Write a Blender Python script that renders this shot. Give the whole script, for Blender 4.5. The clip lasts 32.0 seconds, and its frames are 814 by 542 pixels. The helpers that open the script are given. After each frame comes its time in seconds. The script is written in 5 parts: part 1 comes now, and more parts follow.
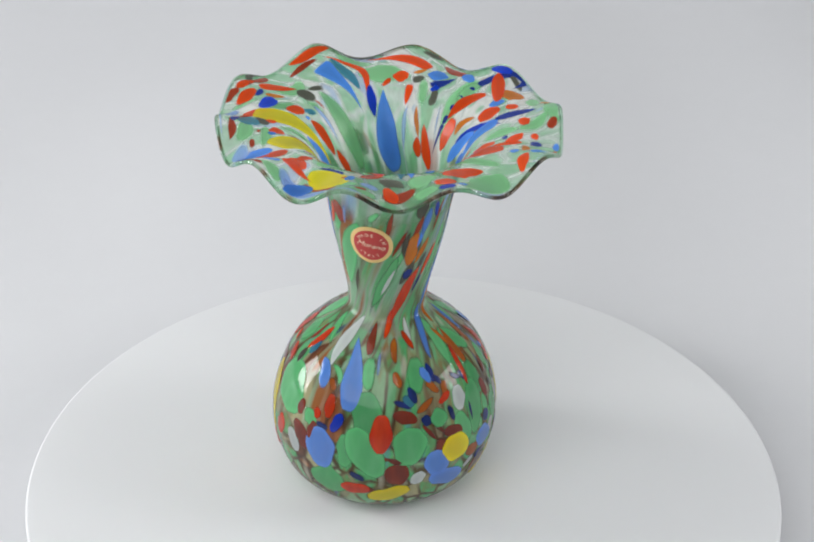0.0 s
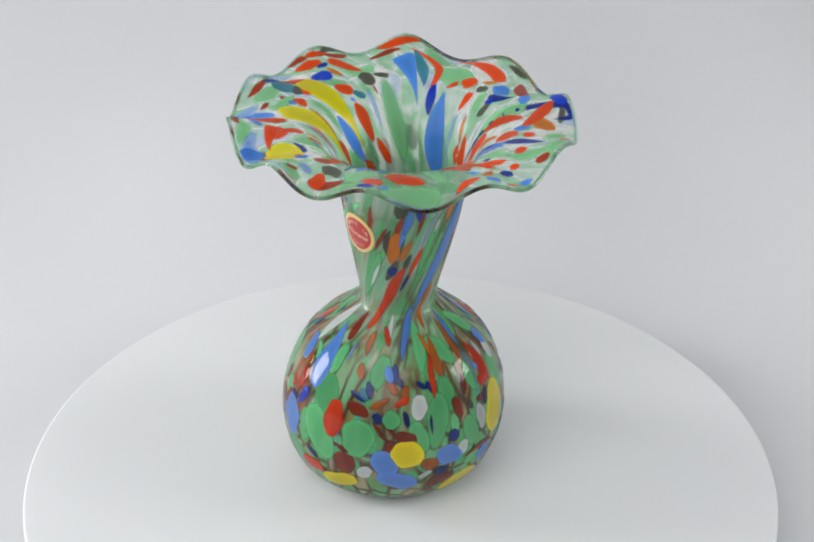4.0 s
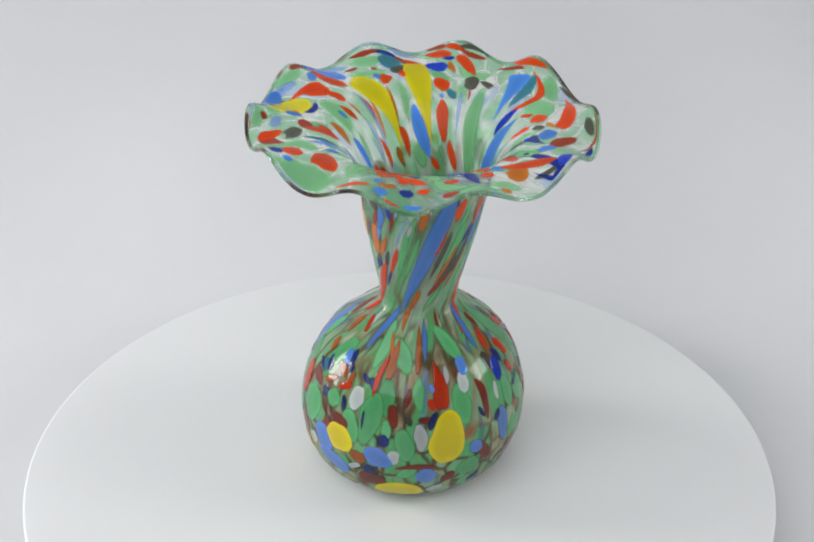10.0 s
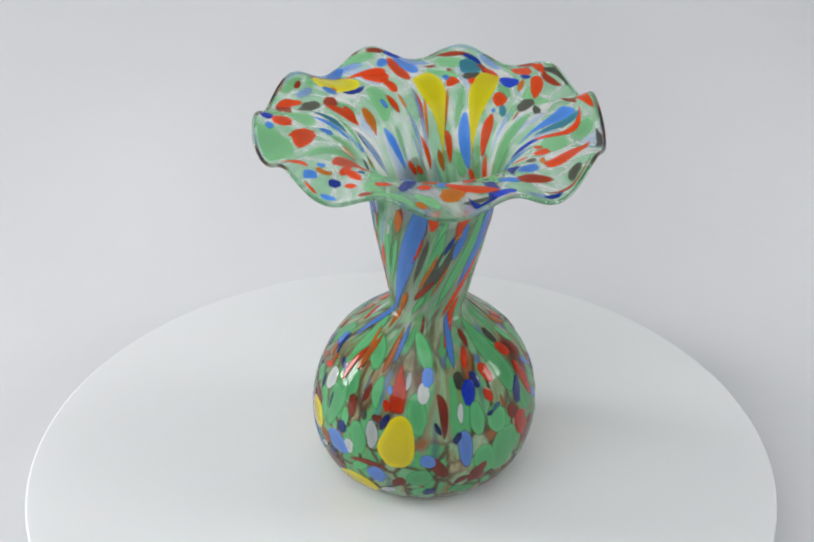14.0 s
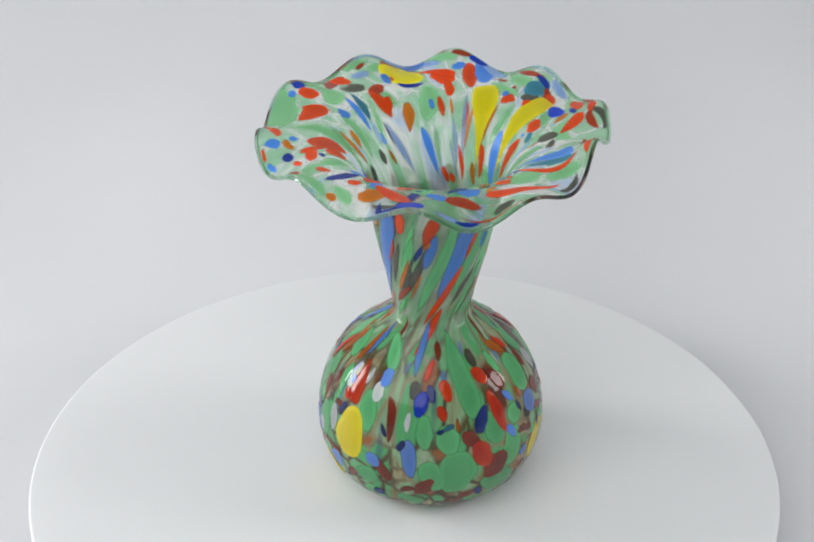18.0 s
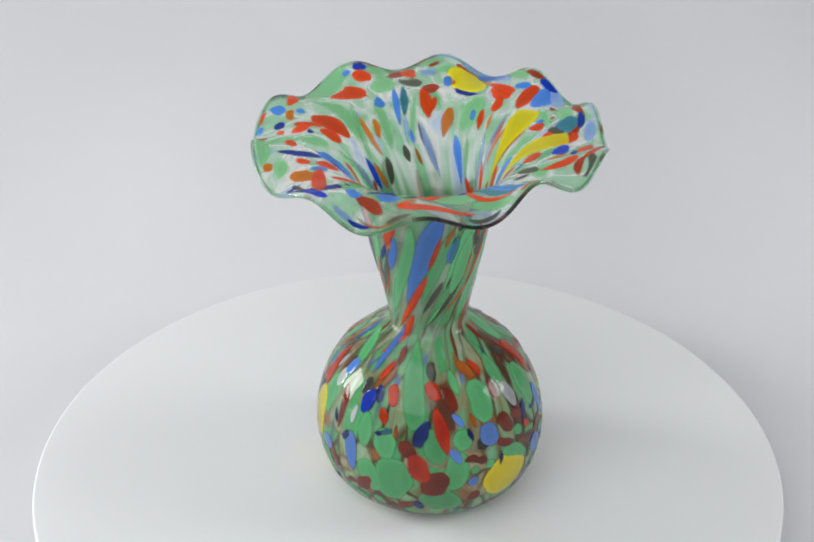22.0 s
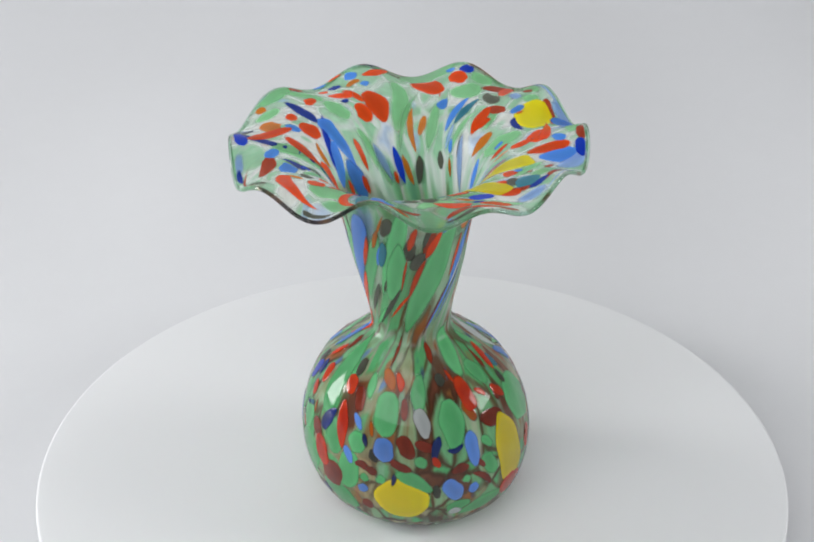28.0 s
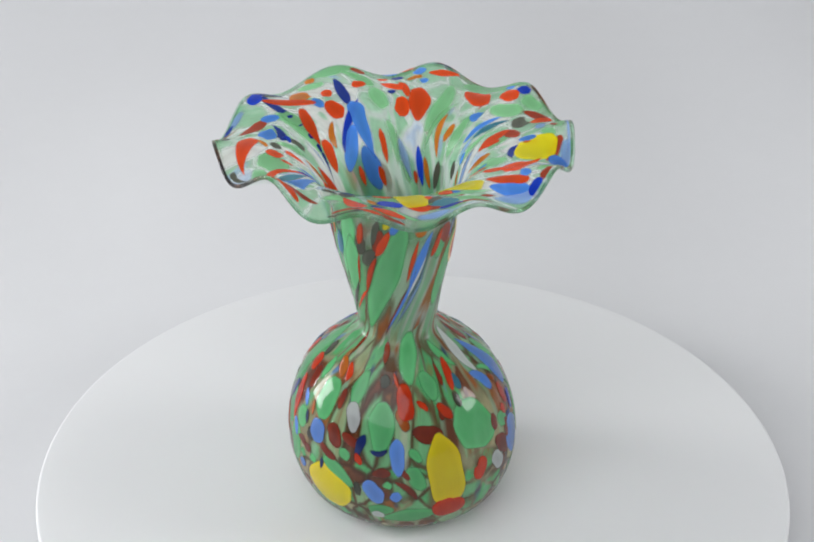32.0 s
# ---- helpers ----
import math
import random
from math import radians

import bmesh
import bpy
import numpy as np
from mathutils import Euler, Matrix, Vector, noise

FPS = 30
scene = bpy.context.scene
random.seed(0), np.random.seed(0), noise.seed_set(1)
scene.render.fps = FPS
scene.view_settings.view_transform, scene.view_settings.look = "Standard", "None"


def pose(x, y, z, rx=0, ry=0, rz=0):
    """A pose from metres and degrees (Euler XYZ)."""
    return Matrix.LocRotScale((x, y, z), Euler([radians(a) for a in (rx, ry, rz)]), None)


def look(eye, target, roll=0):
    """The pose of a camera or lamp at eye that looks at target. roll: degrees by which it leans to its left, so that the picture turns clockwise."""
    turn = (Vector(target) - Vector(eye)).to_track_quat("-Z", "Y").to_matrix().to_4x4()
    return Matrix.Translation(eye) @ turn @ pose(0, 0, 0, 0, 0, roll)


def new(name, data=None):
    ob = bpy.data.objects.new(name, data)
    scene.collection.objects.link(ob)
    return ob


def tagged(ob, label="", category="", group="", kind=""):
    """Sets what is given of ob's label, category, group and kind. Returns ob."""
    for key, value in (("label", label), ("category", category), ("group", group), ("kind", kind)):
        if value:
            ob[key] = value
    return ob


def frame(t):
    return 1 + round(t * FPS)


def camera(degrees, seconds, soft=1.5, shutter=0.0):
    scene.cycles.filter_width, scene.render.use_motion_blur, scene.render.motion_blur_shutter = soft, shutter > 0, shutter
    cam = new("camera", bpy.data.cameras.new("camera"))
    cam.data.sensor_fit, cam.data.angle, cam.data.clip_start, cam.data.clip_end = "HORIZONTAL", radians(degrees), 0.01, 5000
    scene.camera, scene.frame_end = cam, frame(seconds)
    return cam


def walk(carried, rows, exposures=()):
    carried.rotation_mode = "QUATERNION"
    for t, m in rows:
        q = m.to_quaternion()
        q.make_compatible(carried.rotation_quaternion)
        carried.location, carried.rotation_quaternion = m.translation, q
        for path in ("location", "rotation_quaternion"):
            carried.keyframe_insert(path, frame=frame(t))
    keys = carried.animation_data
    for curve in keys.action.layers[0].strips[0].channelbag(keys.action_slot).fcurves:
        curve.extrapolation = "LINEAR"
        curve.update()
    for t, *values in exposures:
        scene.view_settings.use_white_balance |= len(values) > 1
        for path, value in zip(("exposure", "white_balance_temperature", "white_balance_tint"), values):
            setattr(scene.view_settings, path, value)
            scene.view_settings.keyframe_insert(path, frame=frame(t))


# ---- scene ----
# Camera on a tripod, looking down on a slowly turning display stand.
TOP = 0.030                       # height of the stand's top over the table
cam = camera(27.92, 32.0, soft=1.9)
EYE = Vector((0.0, -0.54, TOP + 0.4044))
AIM = EYE + Vector((-0.00077, 0.86489, -0.50195))
walk(cam, [(0.0, look(EYE, AIM, 0.573)), (32.0, look(EYE, AIM, 0.573))])
scene.view_settings.exposure = 0.0


def turn(t):
    """The stand's turn in degrees at t seconds: clockwise seen from above."""
    return -7.85 * t - 0.0020 * t * t


# ---- light: a white studio with a soft box on either side and an added front fill ----
world = bpy.data.worlds.new("studio")
scene.world = world
world.use_nodes = True
world.node_tree.nodes["Background"].inputs["Color"].default_value = (0.93, 0.96, 1.0, 1)
world.node_tree.nodes["Background"].inputs["Strength"].default_value = 0.30


def soft_box(name, eye, aim, size, power, colour):
    lamp = bpy.data.lights.new(name, "AREA")
    lamp.shape, lamp.size, lamp.size_y, lamp.energy, lamp.color = "RECTANGLE", size[0], size[1], power, colour
    new(name, lamp).matrix_world = look(eye, aim)


soft_box("soft_box_west", (-0.95, 0.13, 0.34), (0, 0, 0.08), (0.30, 0.52), 5.7, (0.99, 0.99, 1.0))
soft_box("soft_box_east", (0.95, -0.10, 0.50), (0, 0, 0.08), (0.34, 0.40), 2.9, (0.99, 0.99, 1.0))
# large fill added above and behind the camera to brighten the vase's throat
soft_box("soft_box_front", (-0.75, -1.30, 1.52), (0, 0.1, 0.08), (2.3, 1.8), 26.7, (0.96, 0.98, 1.0))


# ---- materials ----
def material(name):
    m = bpy.data.materials.new(name)
    m.use_nodes = True
    t = m.node_tree
    return m, t, t.nodes["Principled BSDF"], t.nodes["Material Output"]


def node(t, kind, **sets):
    n = t.nodes.new(kind)
    for key, value in sets.items():
        if key in n.inputs:
            n.inputs[key].default_value = value
    return n


def noise_tex(t, scale, detail=3.0, vector=None):
    n = node(t, "ShaderNodeTexNoise", Scale=scale, Detail=detail)
    if vector is not None:
        t.links.new(vector, n.inputs["Vector"])
    return n


def ramp(t, fac, stops, steps=False):
    n = t.nodes.new("ShaderNodeValToRGB")
    n.color_ramp.interpolation = "CONSTANT" if steps else "LINEAR"
    while len(n.color_ramp.elements) < len(stops):
        n.color_ramp.elements.new(1.0)
    for e, (pos, col) in zip(n.color_ramp.elements, stops):
        e.position, e.color = pos, (*col, 1)
    t.links.new(fac, n.inputs["Fac"])
    return n.outputs["Color"]


def mix_colour(t, fac, a, b):
    n = t.nodes.new("ShaderNodeMix")
    n.data_type = "RGBA"
    for value, sock in ((fac, n.inputs[0]), (a, n.inputs[6]), (b, n.inputs[7])):
        if isinstance(value, (int, float)):
            sock.default_value = value
        elif isinstance(value, tuple):
            sock.default_value = (*value, 1)
        else:
            t.links.new(value, sock)
    return n.outputs[2]


def mix_shader(t, fac, a, b):
    n = t.nodes.new("ShaderNodeMixShader")
    if isinstance(fac, (int, float)):
        n.inputs[0].default_value = fac
    else:
        t.links.new(fac, n.inputs[0])
    t.links.new(a, n.inputs[1])
    t.links.new(b, n.inputs[2])
    return n.outputs[0]


def matte(name, colour, rough, scale, depth=0.04, bump=0.0, bump_scale=200.0):
    """A plain, slightly uneven surface: two scales of tone, fine relief."""
    m, t, bsdf, out = material(name)
    co = t.nodes.new("ShaderNodeTexCoord").outputs["Object"]
    big = noise_tex(t, scale, 3.0, co)
    fine = noise_tex(t, scale * 24, 2.0, co)
    dark = tuple(c * (1 - depth) for c in colour)
    tone = mix_colour(t, big.outputs["Fac"], dark, colour)
    tone2 = mix_colour(t, fine.outputs["Fac"], tuple(c * (1 - depth * 0.5) for c in colour), colour)
    t.links.new(mix_colour(t, 0.35, tone, tone2), bsdf.inputs["Base Color"])
    bsdf.inputs["Roughness"].default_value = rough
    if bump:
        grain = noise_tex(t, bump_scale, 3.0, co)
        b = node(t, "ShaderNodeBump", Strength=bump, Distance=0.0006)
        t.links.new(grain.outputs["Fac"], b.inputs["Height"])
        t.links.new(b.outputs["Normal"], bsdf.inputs["Normal"])
    return m


def fleck_glass(name, colour, deep, rim=(0.10, 0.05, 0.025), fade=1.0, through_light=0.22):
    """Opaline coloured glass: streaked tone, polished skin, some light through it."""
    m, t, bsdf, out = material(name)
    co = t.nodes.new("ShaderNodeTexCoord").outputs["Object"]
    info = t.nodes.new("ShaderNodeObjectInfo")
    stretch = node(t, "ShaderNodeMapping")
    stretch.inputs["Scale"].default_value = (1, 1, 0.25)
    t.links.new(co, stretch.inputs["Vector"])
    cloud = noise_tex(t, 160.0, 3.0, stretch.outputs["Vector"])
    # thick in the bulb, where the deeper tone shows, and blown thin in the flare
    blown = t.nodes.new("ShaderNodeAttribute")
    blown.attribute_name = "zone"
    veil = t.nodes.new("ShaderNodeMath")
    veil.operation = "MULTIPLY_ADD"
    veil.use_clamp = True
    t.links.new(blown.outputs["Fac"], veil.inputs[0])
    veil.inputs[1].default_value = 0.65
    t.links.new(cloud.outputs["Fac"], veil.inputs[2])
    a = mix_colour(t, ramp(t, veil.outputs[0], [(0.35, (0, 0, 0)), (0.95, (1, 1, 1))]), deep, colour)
    own = t.nodes.new("ShaderNodeHueSaturation")
    shift = node(t, "ShaderNodeMapRange")
    shift.inputs["To Min"].default_value, shift.inputs["To Max"].default_value = 0.80, 1.10
    t.links.new(info.outputs["Random"], shift.inputs["Value"])
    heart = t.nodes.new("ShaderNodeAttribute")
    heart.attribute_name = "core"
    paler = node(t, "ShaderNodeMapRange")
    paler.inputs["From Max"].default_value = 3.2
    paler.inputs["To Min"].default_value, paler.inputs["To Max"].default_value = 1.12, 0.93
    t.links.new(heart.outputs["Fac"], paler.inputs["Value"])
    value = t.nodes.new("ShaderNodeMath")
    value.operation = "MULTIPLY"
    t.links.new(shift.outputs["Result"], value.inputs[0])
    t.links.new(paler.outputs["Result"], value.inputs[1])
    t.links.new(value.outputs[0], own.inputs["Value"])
    t.links.new(a, own.inputs["Color"])
    bsdf.inputs["IOR"].default_value = 1.5
    bsdf.inputs["Specular IOR Level"].default_value = 0.2
    glow = t.nodes.new("ShaderNodeBsdfTranslucent")
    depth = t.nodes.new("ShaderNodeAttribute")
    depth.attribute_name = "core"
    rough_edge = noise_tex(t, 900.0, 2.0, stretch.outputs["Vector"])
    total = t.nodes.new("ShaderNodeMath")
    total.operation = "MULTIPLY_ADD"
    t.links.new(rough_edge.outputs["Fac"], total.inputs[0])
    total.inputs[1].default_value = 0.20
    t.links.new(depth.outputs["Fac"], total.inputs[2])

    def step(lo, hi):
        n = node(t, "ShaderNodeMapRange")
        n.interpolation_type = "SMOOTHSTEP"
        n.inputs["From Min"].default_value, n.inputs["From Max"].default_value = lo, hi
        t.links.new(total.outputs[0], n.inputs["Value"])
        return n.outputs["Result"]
    zone = t.nodes.new("ShaderNodeAttribute")
    zone.attribute_name = "zone"
    satin = node(t, "ShaderNodeMapRange")
    satin.inputs["To Min"].default_value, satin.inputs["To Max"].default_value = 0.07, 0.22
    t.links.new(zone.outputs["Fac"], satin.inputs["Value"])
    t.links.new(satin.outputs["Result"], bsdf.inputs["Roughness"])
    shine = node(t, "ShaderNodeMapRange")
    shine.inputs["To Min"].default_value, shine.inputs["To Max"].default_value = 1.0, 0.0
    t.links.new(zone.outputs["Fac"], shine.inputs["Value"])
    t.links.new(shine.outputs["Result"], bsdf.inputs["Coat Weight"])
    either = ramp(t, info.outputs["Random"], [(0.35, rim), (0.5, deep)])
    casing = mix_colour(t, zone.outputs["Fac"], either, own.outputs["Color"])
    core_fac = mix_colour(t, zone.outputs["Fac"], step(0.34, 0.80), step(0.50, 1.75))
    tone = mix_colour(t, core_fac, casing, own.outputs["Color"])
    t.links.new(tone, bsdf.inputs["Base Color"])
    t.links.new(tone, glow.inputs["Color"])
    thin = t.nodes.new("ShaderNodeBsdfTransparent")
    stained = t.nodes.new("ShaderNodeBsdfTransparent")
    t.links.new(mix_colour(t, 0.06, tone, (1.0, 1.0, 1.0)), stained.inputs["Color"])
    clarity = t.nodes.new("ShaderNodeMath")
    clarity.operation = "MULTIPLY"
    t.links.new(zone.outputs["Fac"], clarity.inputs[0])
    clarity.inputs[1].default_value = 0.15
    share = node(t, "ShaderNodeMapRange")
    share.inputs["To Min"].default_value, share.inputs["To Max"].default_value = 0.42, through_light
    t.links.new(zone.outputs["Fac"], share.inputs["Value"])
    solid = mix_shader(t, share.outputs["Result"], bsdf.outputs[0], glow.outputs[0])
    solid = mix_shader(t, clarity.outputs[0], solid, stained.outputs[0])
    cover = mix_colour(t, zone.outputs["Fac"], step(0.10, 0.72 * fade), step(0.10, 0.90 * fade))
    t.links.new(mix_shader(t, cover, thin.outputs[0], solid), out.inputs["Surface"])
    return m


PAINT = {
    "red": fleck_glass("red_glass", (0.88, 0.080, 0.010), (0.56, 0.026, 0.006)),
    "maroon": fleck_glass("maroon_glass", (0.42, 0.056, 0.022), (0.18, 0.026, 0.014)),
    "blue": fleck_glass("blue_glass", (0.09, 0.30, 0.88), (0.16, 0.33, 0.84)),
    "cobalt": fleck_glass("cobalt_glass", (0.010, 0.055, 0.60), (0.008, 0.035, 0.42)),
    "sky": fleck_glass("sky_blue_glass", (0.30, 0.46, 0.80), (0.22, 0.37, 0.72), fade=2.2),
    "navy": fleck_glass("navy_glass", (0.018, 0.05, 0.36), (0.010, 0.025, 0.10)),
    "yellow": fleck_glass("yellow_glass", (0.95, 0.80, 0.015), (0.92, 0.73, 0.012)),
    "white": fleck_glass("white_glass", (0.74, 0.76, 0.76), (0.58, 0.62, 0.62)),
    "green": fleck_glass("green_glass", (0.20, 0.66, 0.29), (0.12, 0.54, 0.20), (0.15, 0.40, 0.16), 2.0),
    "pale_green": fleck_glass("pale_green_glass", (0.28, 0.65, 0.32), (0.20, 0.58, 0.25), fade=2.6),
    "dark": fleck_glass("smoke_glass", (0.12, 0.125, 0.095), (0.045, 0.05, 0.04)),
    "orange": fleck_glass("orange_glass", (0.68, 0.20, 0.02), (0.42, 0.085, 0.015)),
    "teal": fleck_glass("teal_glass", (0.06, 0.26, 0.36), (0.03, 0.15, 0.24)),
}


def wall_glass():
    """The vase's own glass: packed grains of green drawn out along the twist, with veins between."""
    m, t, bsdf, out = material("spotted_green_glass")
    flow = t.nodes.new("ShaderNodeAttribute")
    flow.attribute_name = "flow"
    zone = t.nodes.new("ShaderNodeAttribute")
    zone.attribute_name = "zone"
    wob = noise_tex(t, 0.25, 2.0, flow.outputs["Vector"])
    warp = t.nodes.new("ShaderNodeVectorMath")
    warp.operation = "MULTIPLY_ADD"
    t.links.new(wob.outputs["Color"], warp.inputs[0])
    warp.inputs[1].default_value = (2.0, 2.0, 2.0)
    t.links.new(flow.outputs["Vector"], warp.inputs[2])
    cell = node(t, "ShaderNodeTexVoronoi", Scale=0.125)
    edge = node(t, "ShaderNodeTexVoronoi", Scale=0.125)
    edge.feature = "DISTANCE_TO_EDGE"
    for v in (cell, edge):
        t.links.new(warp.outputs[0], v.inputs["Vector"])
    split = t.nodes.new("ShaderNodeSeparateColor")
    t.links.new(cell.outputs["Color"], split.inputs[0])
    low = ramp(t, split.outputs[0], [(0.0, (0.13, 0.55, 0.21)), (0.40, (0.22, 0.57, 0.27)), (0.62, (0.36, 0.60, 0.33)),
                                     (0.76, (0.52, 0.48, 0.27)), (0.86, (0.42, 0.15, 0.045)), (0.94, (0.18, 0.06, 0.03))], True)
    high = ramp(t, split.outputs[0], [(0.0, (0.26, 0.62, 0.33)), (0.40, (0.32, 0.66, 0.39)), (0.66, (0.44, 0.70, 0.49)),
                                      (0.78, (0.85, 0.87, 0.81)), (0.93, (0.50, 0.64, 0.84))], True)
    mid = ramp(t, split.outputs[0], [(0.0, (0.17, 0.54, 0.24)), (0.25, (0.31, 0.57, 0.36)), (0.55, (0.48, 0.67, 0.48)),
                                     (0.75, (0.32, 0.62, 0.39)), (0.90, (0.17, 0.19, 0.13)), (0.95, (0.45, 0.14, 0.04))], True)
    up_neck = ramp(t, zone.outputs["Fac"], [(0.15, (0, 0, 0)), (0.6, (1, 1, 1))])
    up_flare = ramp(t, zone.outputs["Fac"], [(0.722, (0, 0, 0)), (0.745, (1, 1, 1))])
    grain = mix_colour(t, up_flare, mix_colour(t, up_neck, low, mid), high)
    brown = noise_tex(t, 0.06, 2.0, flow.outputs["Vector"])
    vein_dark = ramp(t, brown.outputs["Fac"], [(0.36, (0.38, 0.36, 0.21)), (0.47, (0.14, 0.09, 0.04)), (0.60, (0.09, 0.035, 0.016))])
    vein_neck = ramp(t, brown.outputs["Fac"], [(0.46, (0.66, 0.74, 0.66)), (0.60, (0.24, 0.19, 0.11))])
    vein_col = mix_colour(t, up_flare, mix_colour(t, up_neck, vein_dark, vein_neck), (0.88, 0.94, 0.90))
    waver = noise_tex(t, 0.22, 2.0, flow.outputs["Vector"])
    gap = t.nodes.new("ShaderNodeMath")
    gap.operation = "MULTIPLY_ADD"
    t.links.new(waver.outputs["Fac"], gap.inputs[0])
    gap.inputs[1].default_value = -0.06
    t.links.new(edge.outputs["Distance"], gap.inputs[2])
    vein_low = ramp(t, gap.outputs[0], [(0.0, (0.95, 0.95, 0.95)), (0.04, (0.7, 0.7, 0.7)), (0.12, (0, 0, 0))])
    vein_high = ramp(t, gap.outputs[0], [(0.0, (0.62, 0.62, 0.62)), (0.03, (0.45, 0.45, 0.45)), (0.12, (0, 0, 0))])
    vein = mix_colour(t, zone.outputs["Fac"], vein_low, vein_high)
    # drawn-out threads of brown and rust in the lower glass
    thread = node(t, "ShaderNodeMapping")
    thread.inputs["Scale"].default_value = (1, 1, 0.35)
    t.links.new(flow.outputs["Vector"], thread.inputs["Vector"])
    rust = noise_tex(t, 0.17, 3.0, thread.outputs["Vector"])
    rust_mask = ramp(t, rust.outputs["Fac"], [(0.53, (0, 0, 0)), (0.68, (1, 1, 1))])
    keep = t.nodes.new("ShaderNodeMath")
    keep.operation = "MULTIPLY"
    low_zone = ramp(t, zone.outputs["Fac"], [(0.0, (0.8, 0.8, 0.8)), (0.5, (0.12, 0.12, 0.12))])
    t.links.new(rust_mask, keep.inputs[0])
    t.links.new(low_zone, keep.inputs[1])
    cloud = noise_tex(t, 0.5, 3.0, flow.outputs["Vector"])
    # fine streaks of many colours, drawn long by the twist
    pull = node(t, "ShaderNodeMapping")
    pull.inputs["Scale"].default_value = (0.24, 0.24, 0.06)
    t.links.new(warp.outputs[0], pull.inputs["Vector"])
    streak = node(t, "ShaderNodeTexVoronoi", Scale=1.0)
    t.links.new(pull.outputs["Vector"], streak.inputs["Vector"])
    pick = t.nodes.new("ShaderNodeSeparateColor")
    t.links.new(streak.outputs["Color"], pick.inputs[0])
    streak_low = ramp(t, pick.outputs[0], [(0.0, (0.64, 0.64, 0.50)), (0.16, (0.50, 0.13, 0.04)), (0.36, (0.22, 0.06, 0.03)),
                                           (0.56, (0.16, 0.30, 0.66)), (0.68, (0.05, 0.08, 0.20)), (0.80, (0.34, 0.60, 0.40))], True)
    streak_high = ramp(t, pick.outputs[0], [(0.0, (0.84, 0.90, 0.86)), (0.22, (0.22, 0.64, 0.33)), (0.60, (0.42, 0.76, 0.50)),
                                            (0.82, (0.34, 0.55, 0.80)), (0.93, (0.55, 0.20, 0.08))], True)
    streak_col = mix_colour(t, ramp(t, zone.outputs["Fac"], [(0.722, (0, 0, 0)), (0.745, (1, 1, 1))]), streak_low, streak_high)
    some = ramp(t, pick.outputs[1], [(0.52, (0, 0, 0)), (0.54, (1, 1, 1))])
    slim = ramp(t, streak.outputs["Distance"], [(0.20, (1, 1, 1)), (0.50, (0, 0, 0))])
    share = ramp(t, zone.outputs["Fac"], [(0.0, (0.55, 0.55, 0.55)), (0.12, (0.85, 0.85, 0.85)), (1.0, (0.8, 0.8, 0.8))])
    both = t.nodes.new("ShaderNodeMath")
    both.operation = "MULTIPLY"
    t.links.new(some, both.inputs[0])
    t.links.new(slim, both.inputs[1])
    drawn = t.nodes.new("ShaderNodeMath")
    drawn.operation = "MULTIPLY"
    t.links.new(both.outputs[0], drawn.inputs[0])
    t.links.new(share, drawn.inputs[1])
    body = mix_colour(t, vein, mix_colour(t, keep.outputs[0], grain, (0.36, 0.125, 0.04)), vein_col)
    body = mix_colour(t, drawn.outputs[0], body, streak_col)
    soft = t.nodes.new("ShaderNodeHueSaturation")
    amount = node(t, "ShaderNodeMapRange")
    amount.inputs["To Min"].default_value, amount.inputs["To Max"].default_value = 0.75, 1.2
    t.links.new(cloud.outputs["Fac"], amount.inputs["Value"])
    t.links.new(amount.outputs["Result"], soft.inputs["Value"])
    t.links.new(body, soft.inputs["Color"])
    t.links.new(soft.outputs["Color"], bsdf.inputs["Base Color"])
    satin = node(t, "ShaderNodeMapRange")
    satin.inputs["To Min"].default_value, satin.inputs["To Max"].default_value = 0.06, 0.22
    t.links.new(zone.outputs["Fac"], satin.inputs["Value"])
    t.links.new(satin.outputs["Result"], bsdf.inputs["Roughness"])
    shine = node(t, "ShaderNodeMapRange")
    shine.inputs["To Min"].default_value, shine.inputs["To Max"].default_value = 1.0, 0.0
    t.links.new(zone.outputs["Fac"], shine.inputs["Value"])
    t.links.new(shine.outputs["Result"], bsdf.inputs["Coat Weight"])
    bsdf.inputs["IOR"].default_value = 1.5
    bsdf.inputs["Specular IOR Level"].default_value = 0.2
    glow = t.nodes.new("ShaderNodeBsdfTranslucent")
    t.links.new(soft.outputs["Color"], glow.inputs["Color"])
    clear = t.nodes.new("ShaderNodeBsdfTransparent")
    clear.inputs["Color"].default_value = (0.96, 0.99, 0.97, 1)
    lit = node(t, "ShaderNodeMapRange")
    lit.inputs["To Min"].default_value, lit.inputs["To Max"].default_value = 0.42, 0.22
    t.links.new(zone.outputs["Fac"], lit.inputs["Value"])
    solid = mix_shader(t, lit.outputs["Result"], bsdf.outputs[0], glow.outputs[0])
    see = t.nodes.new("ShaderNodeMath")
    see.operation = "MULTIPLY_ADD"
    t.links.new(vein, see.inputs[0])
    see.inputs[1].default_value, see.inputs[2].default_value = 0.30, 0.54
    through_it = t.nodes.new("ShaderNodeMath")
    through_it.operation = "MULTIPLY"
    t.links.new(see.outputs[0], through_it.inputs[0])
    thinness = t.nodes.new("ShaderNodeMath")
    thinness.operation = "POWER"
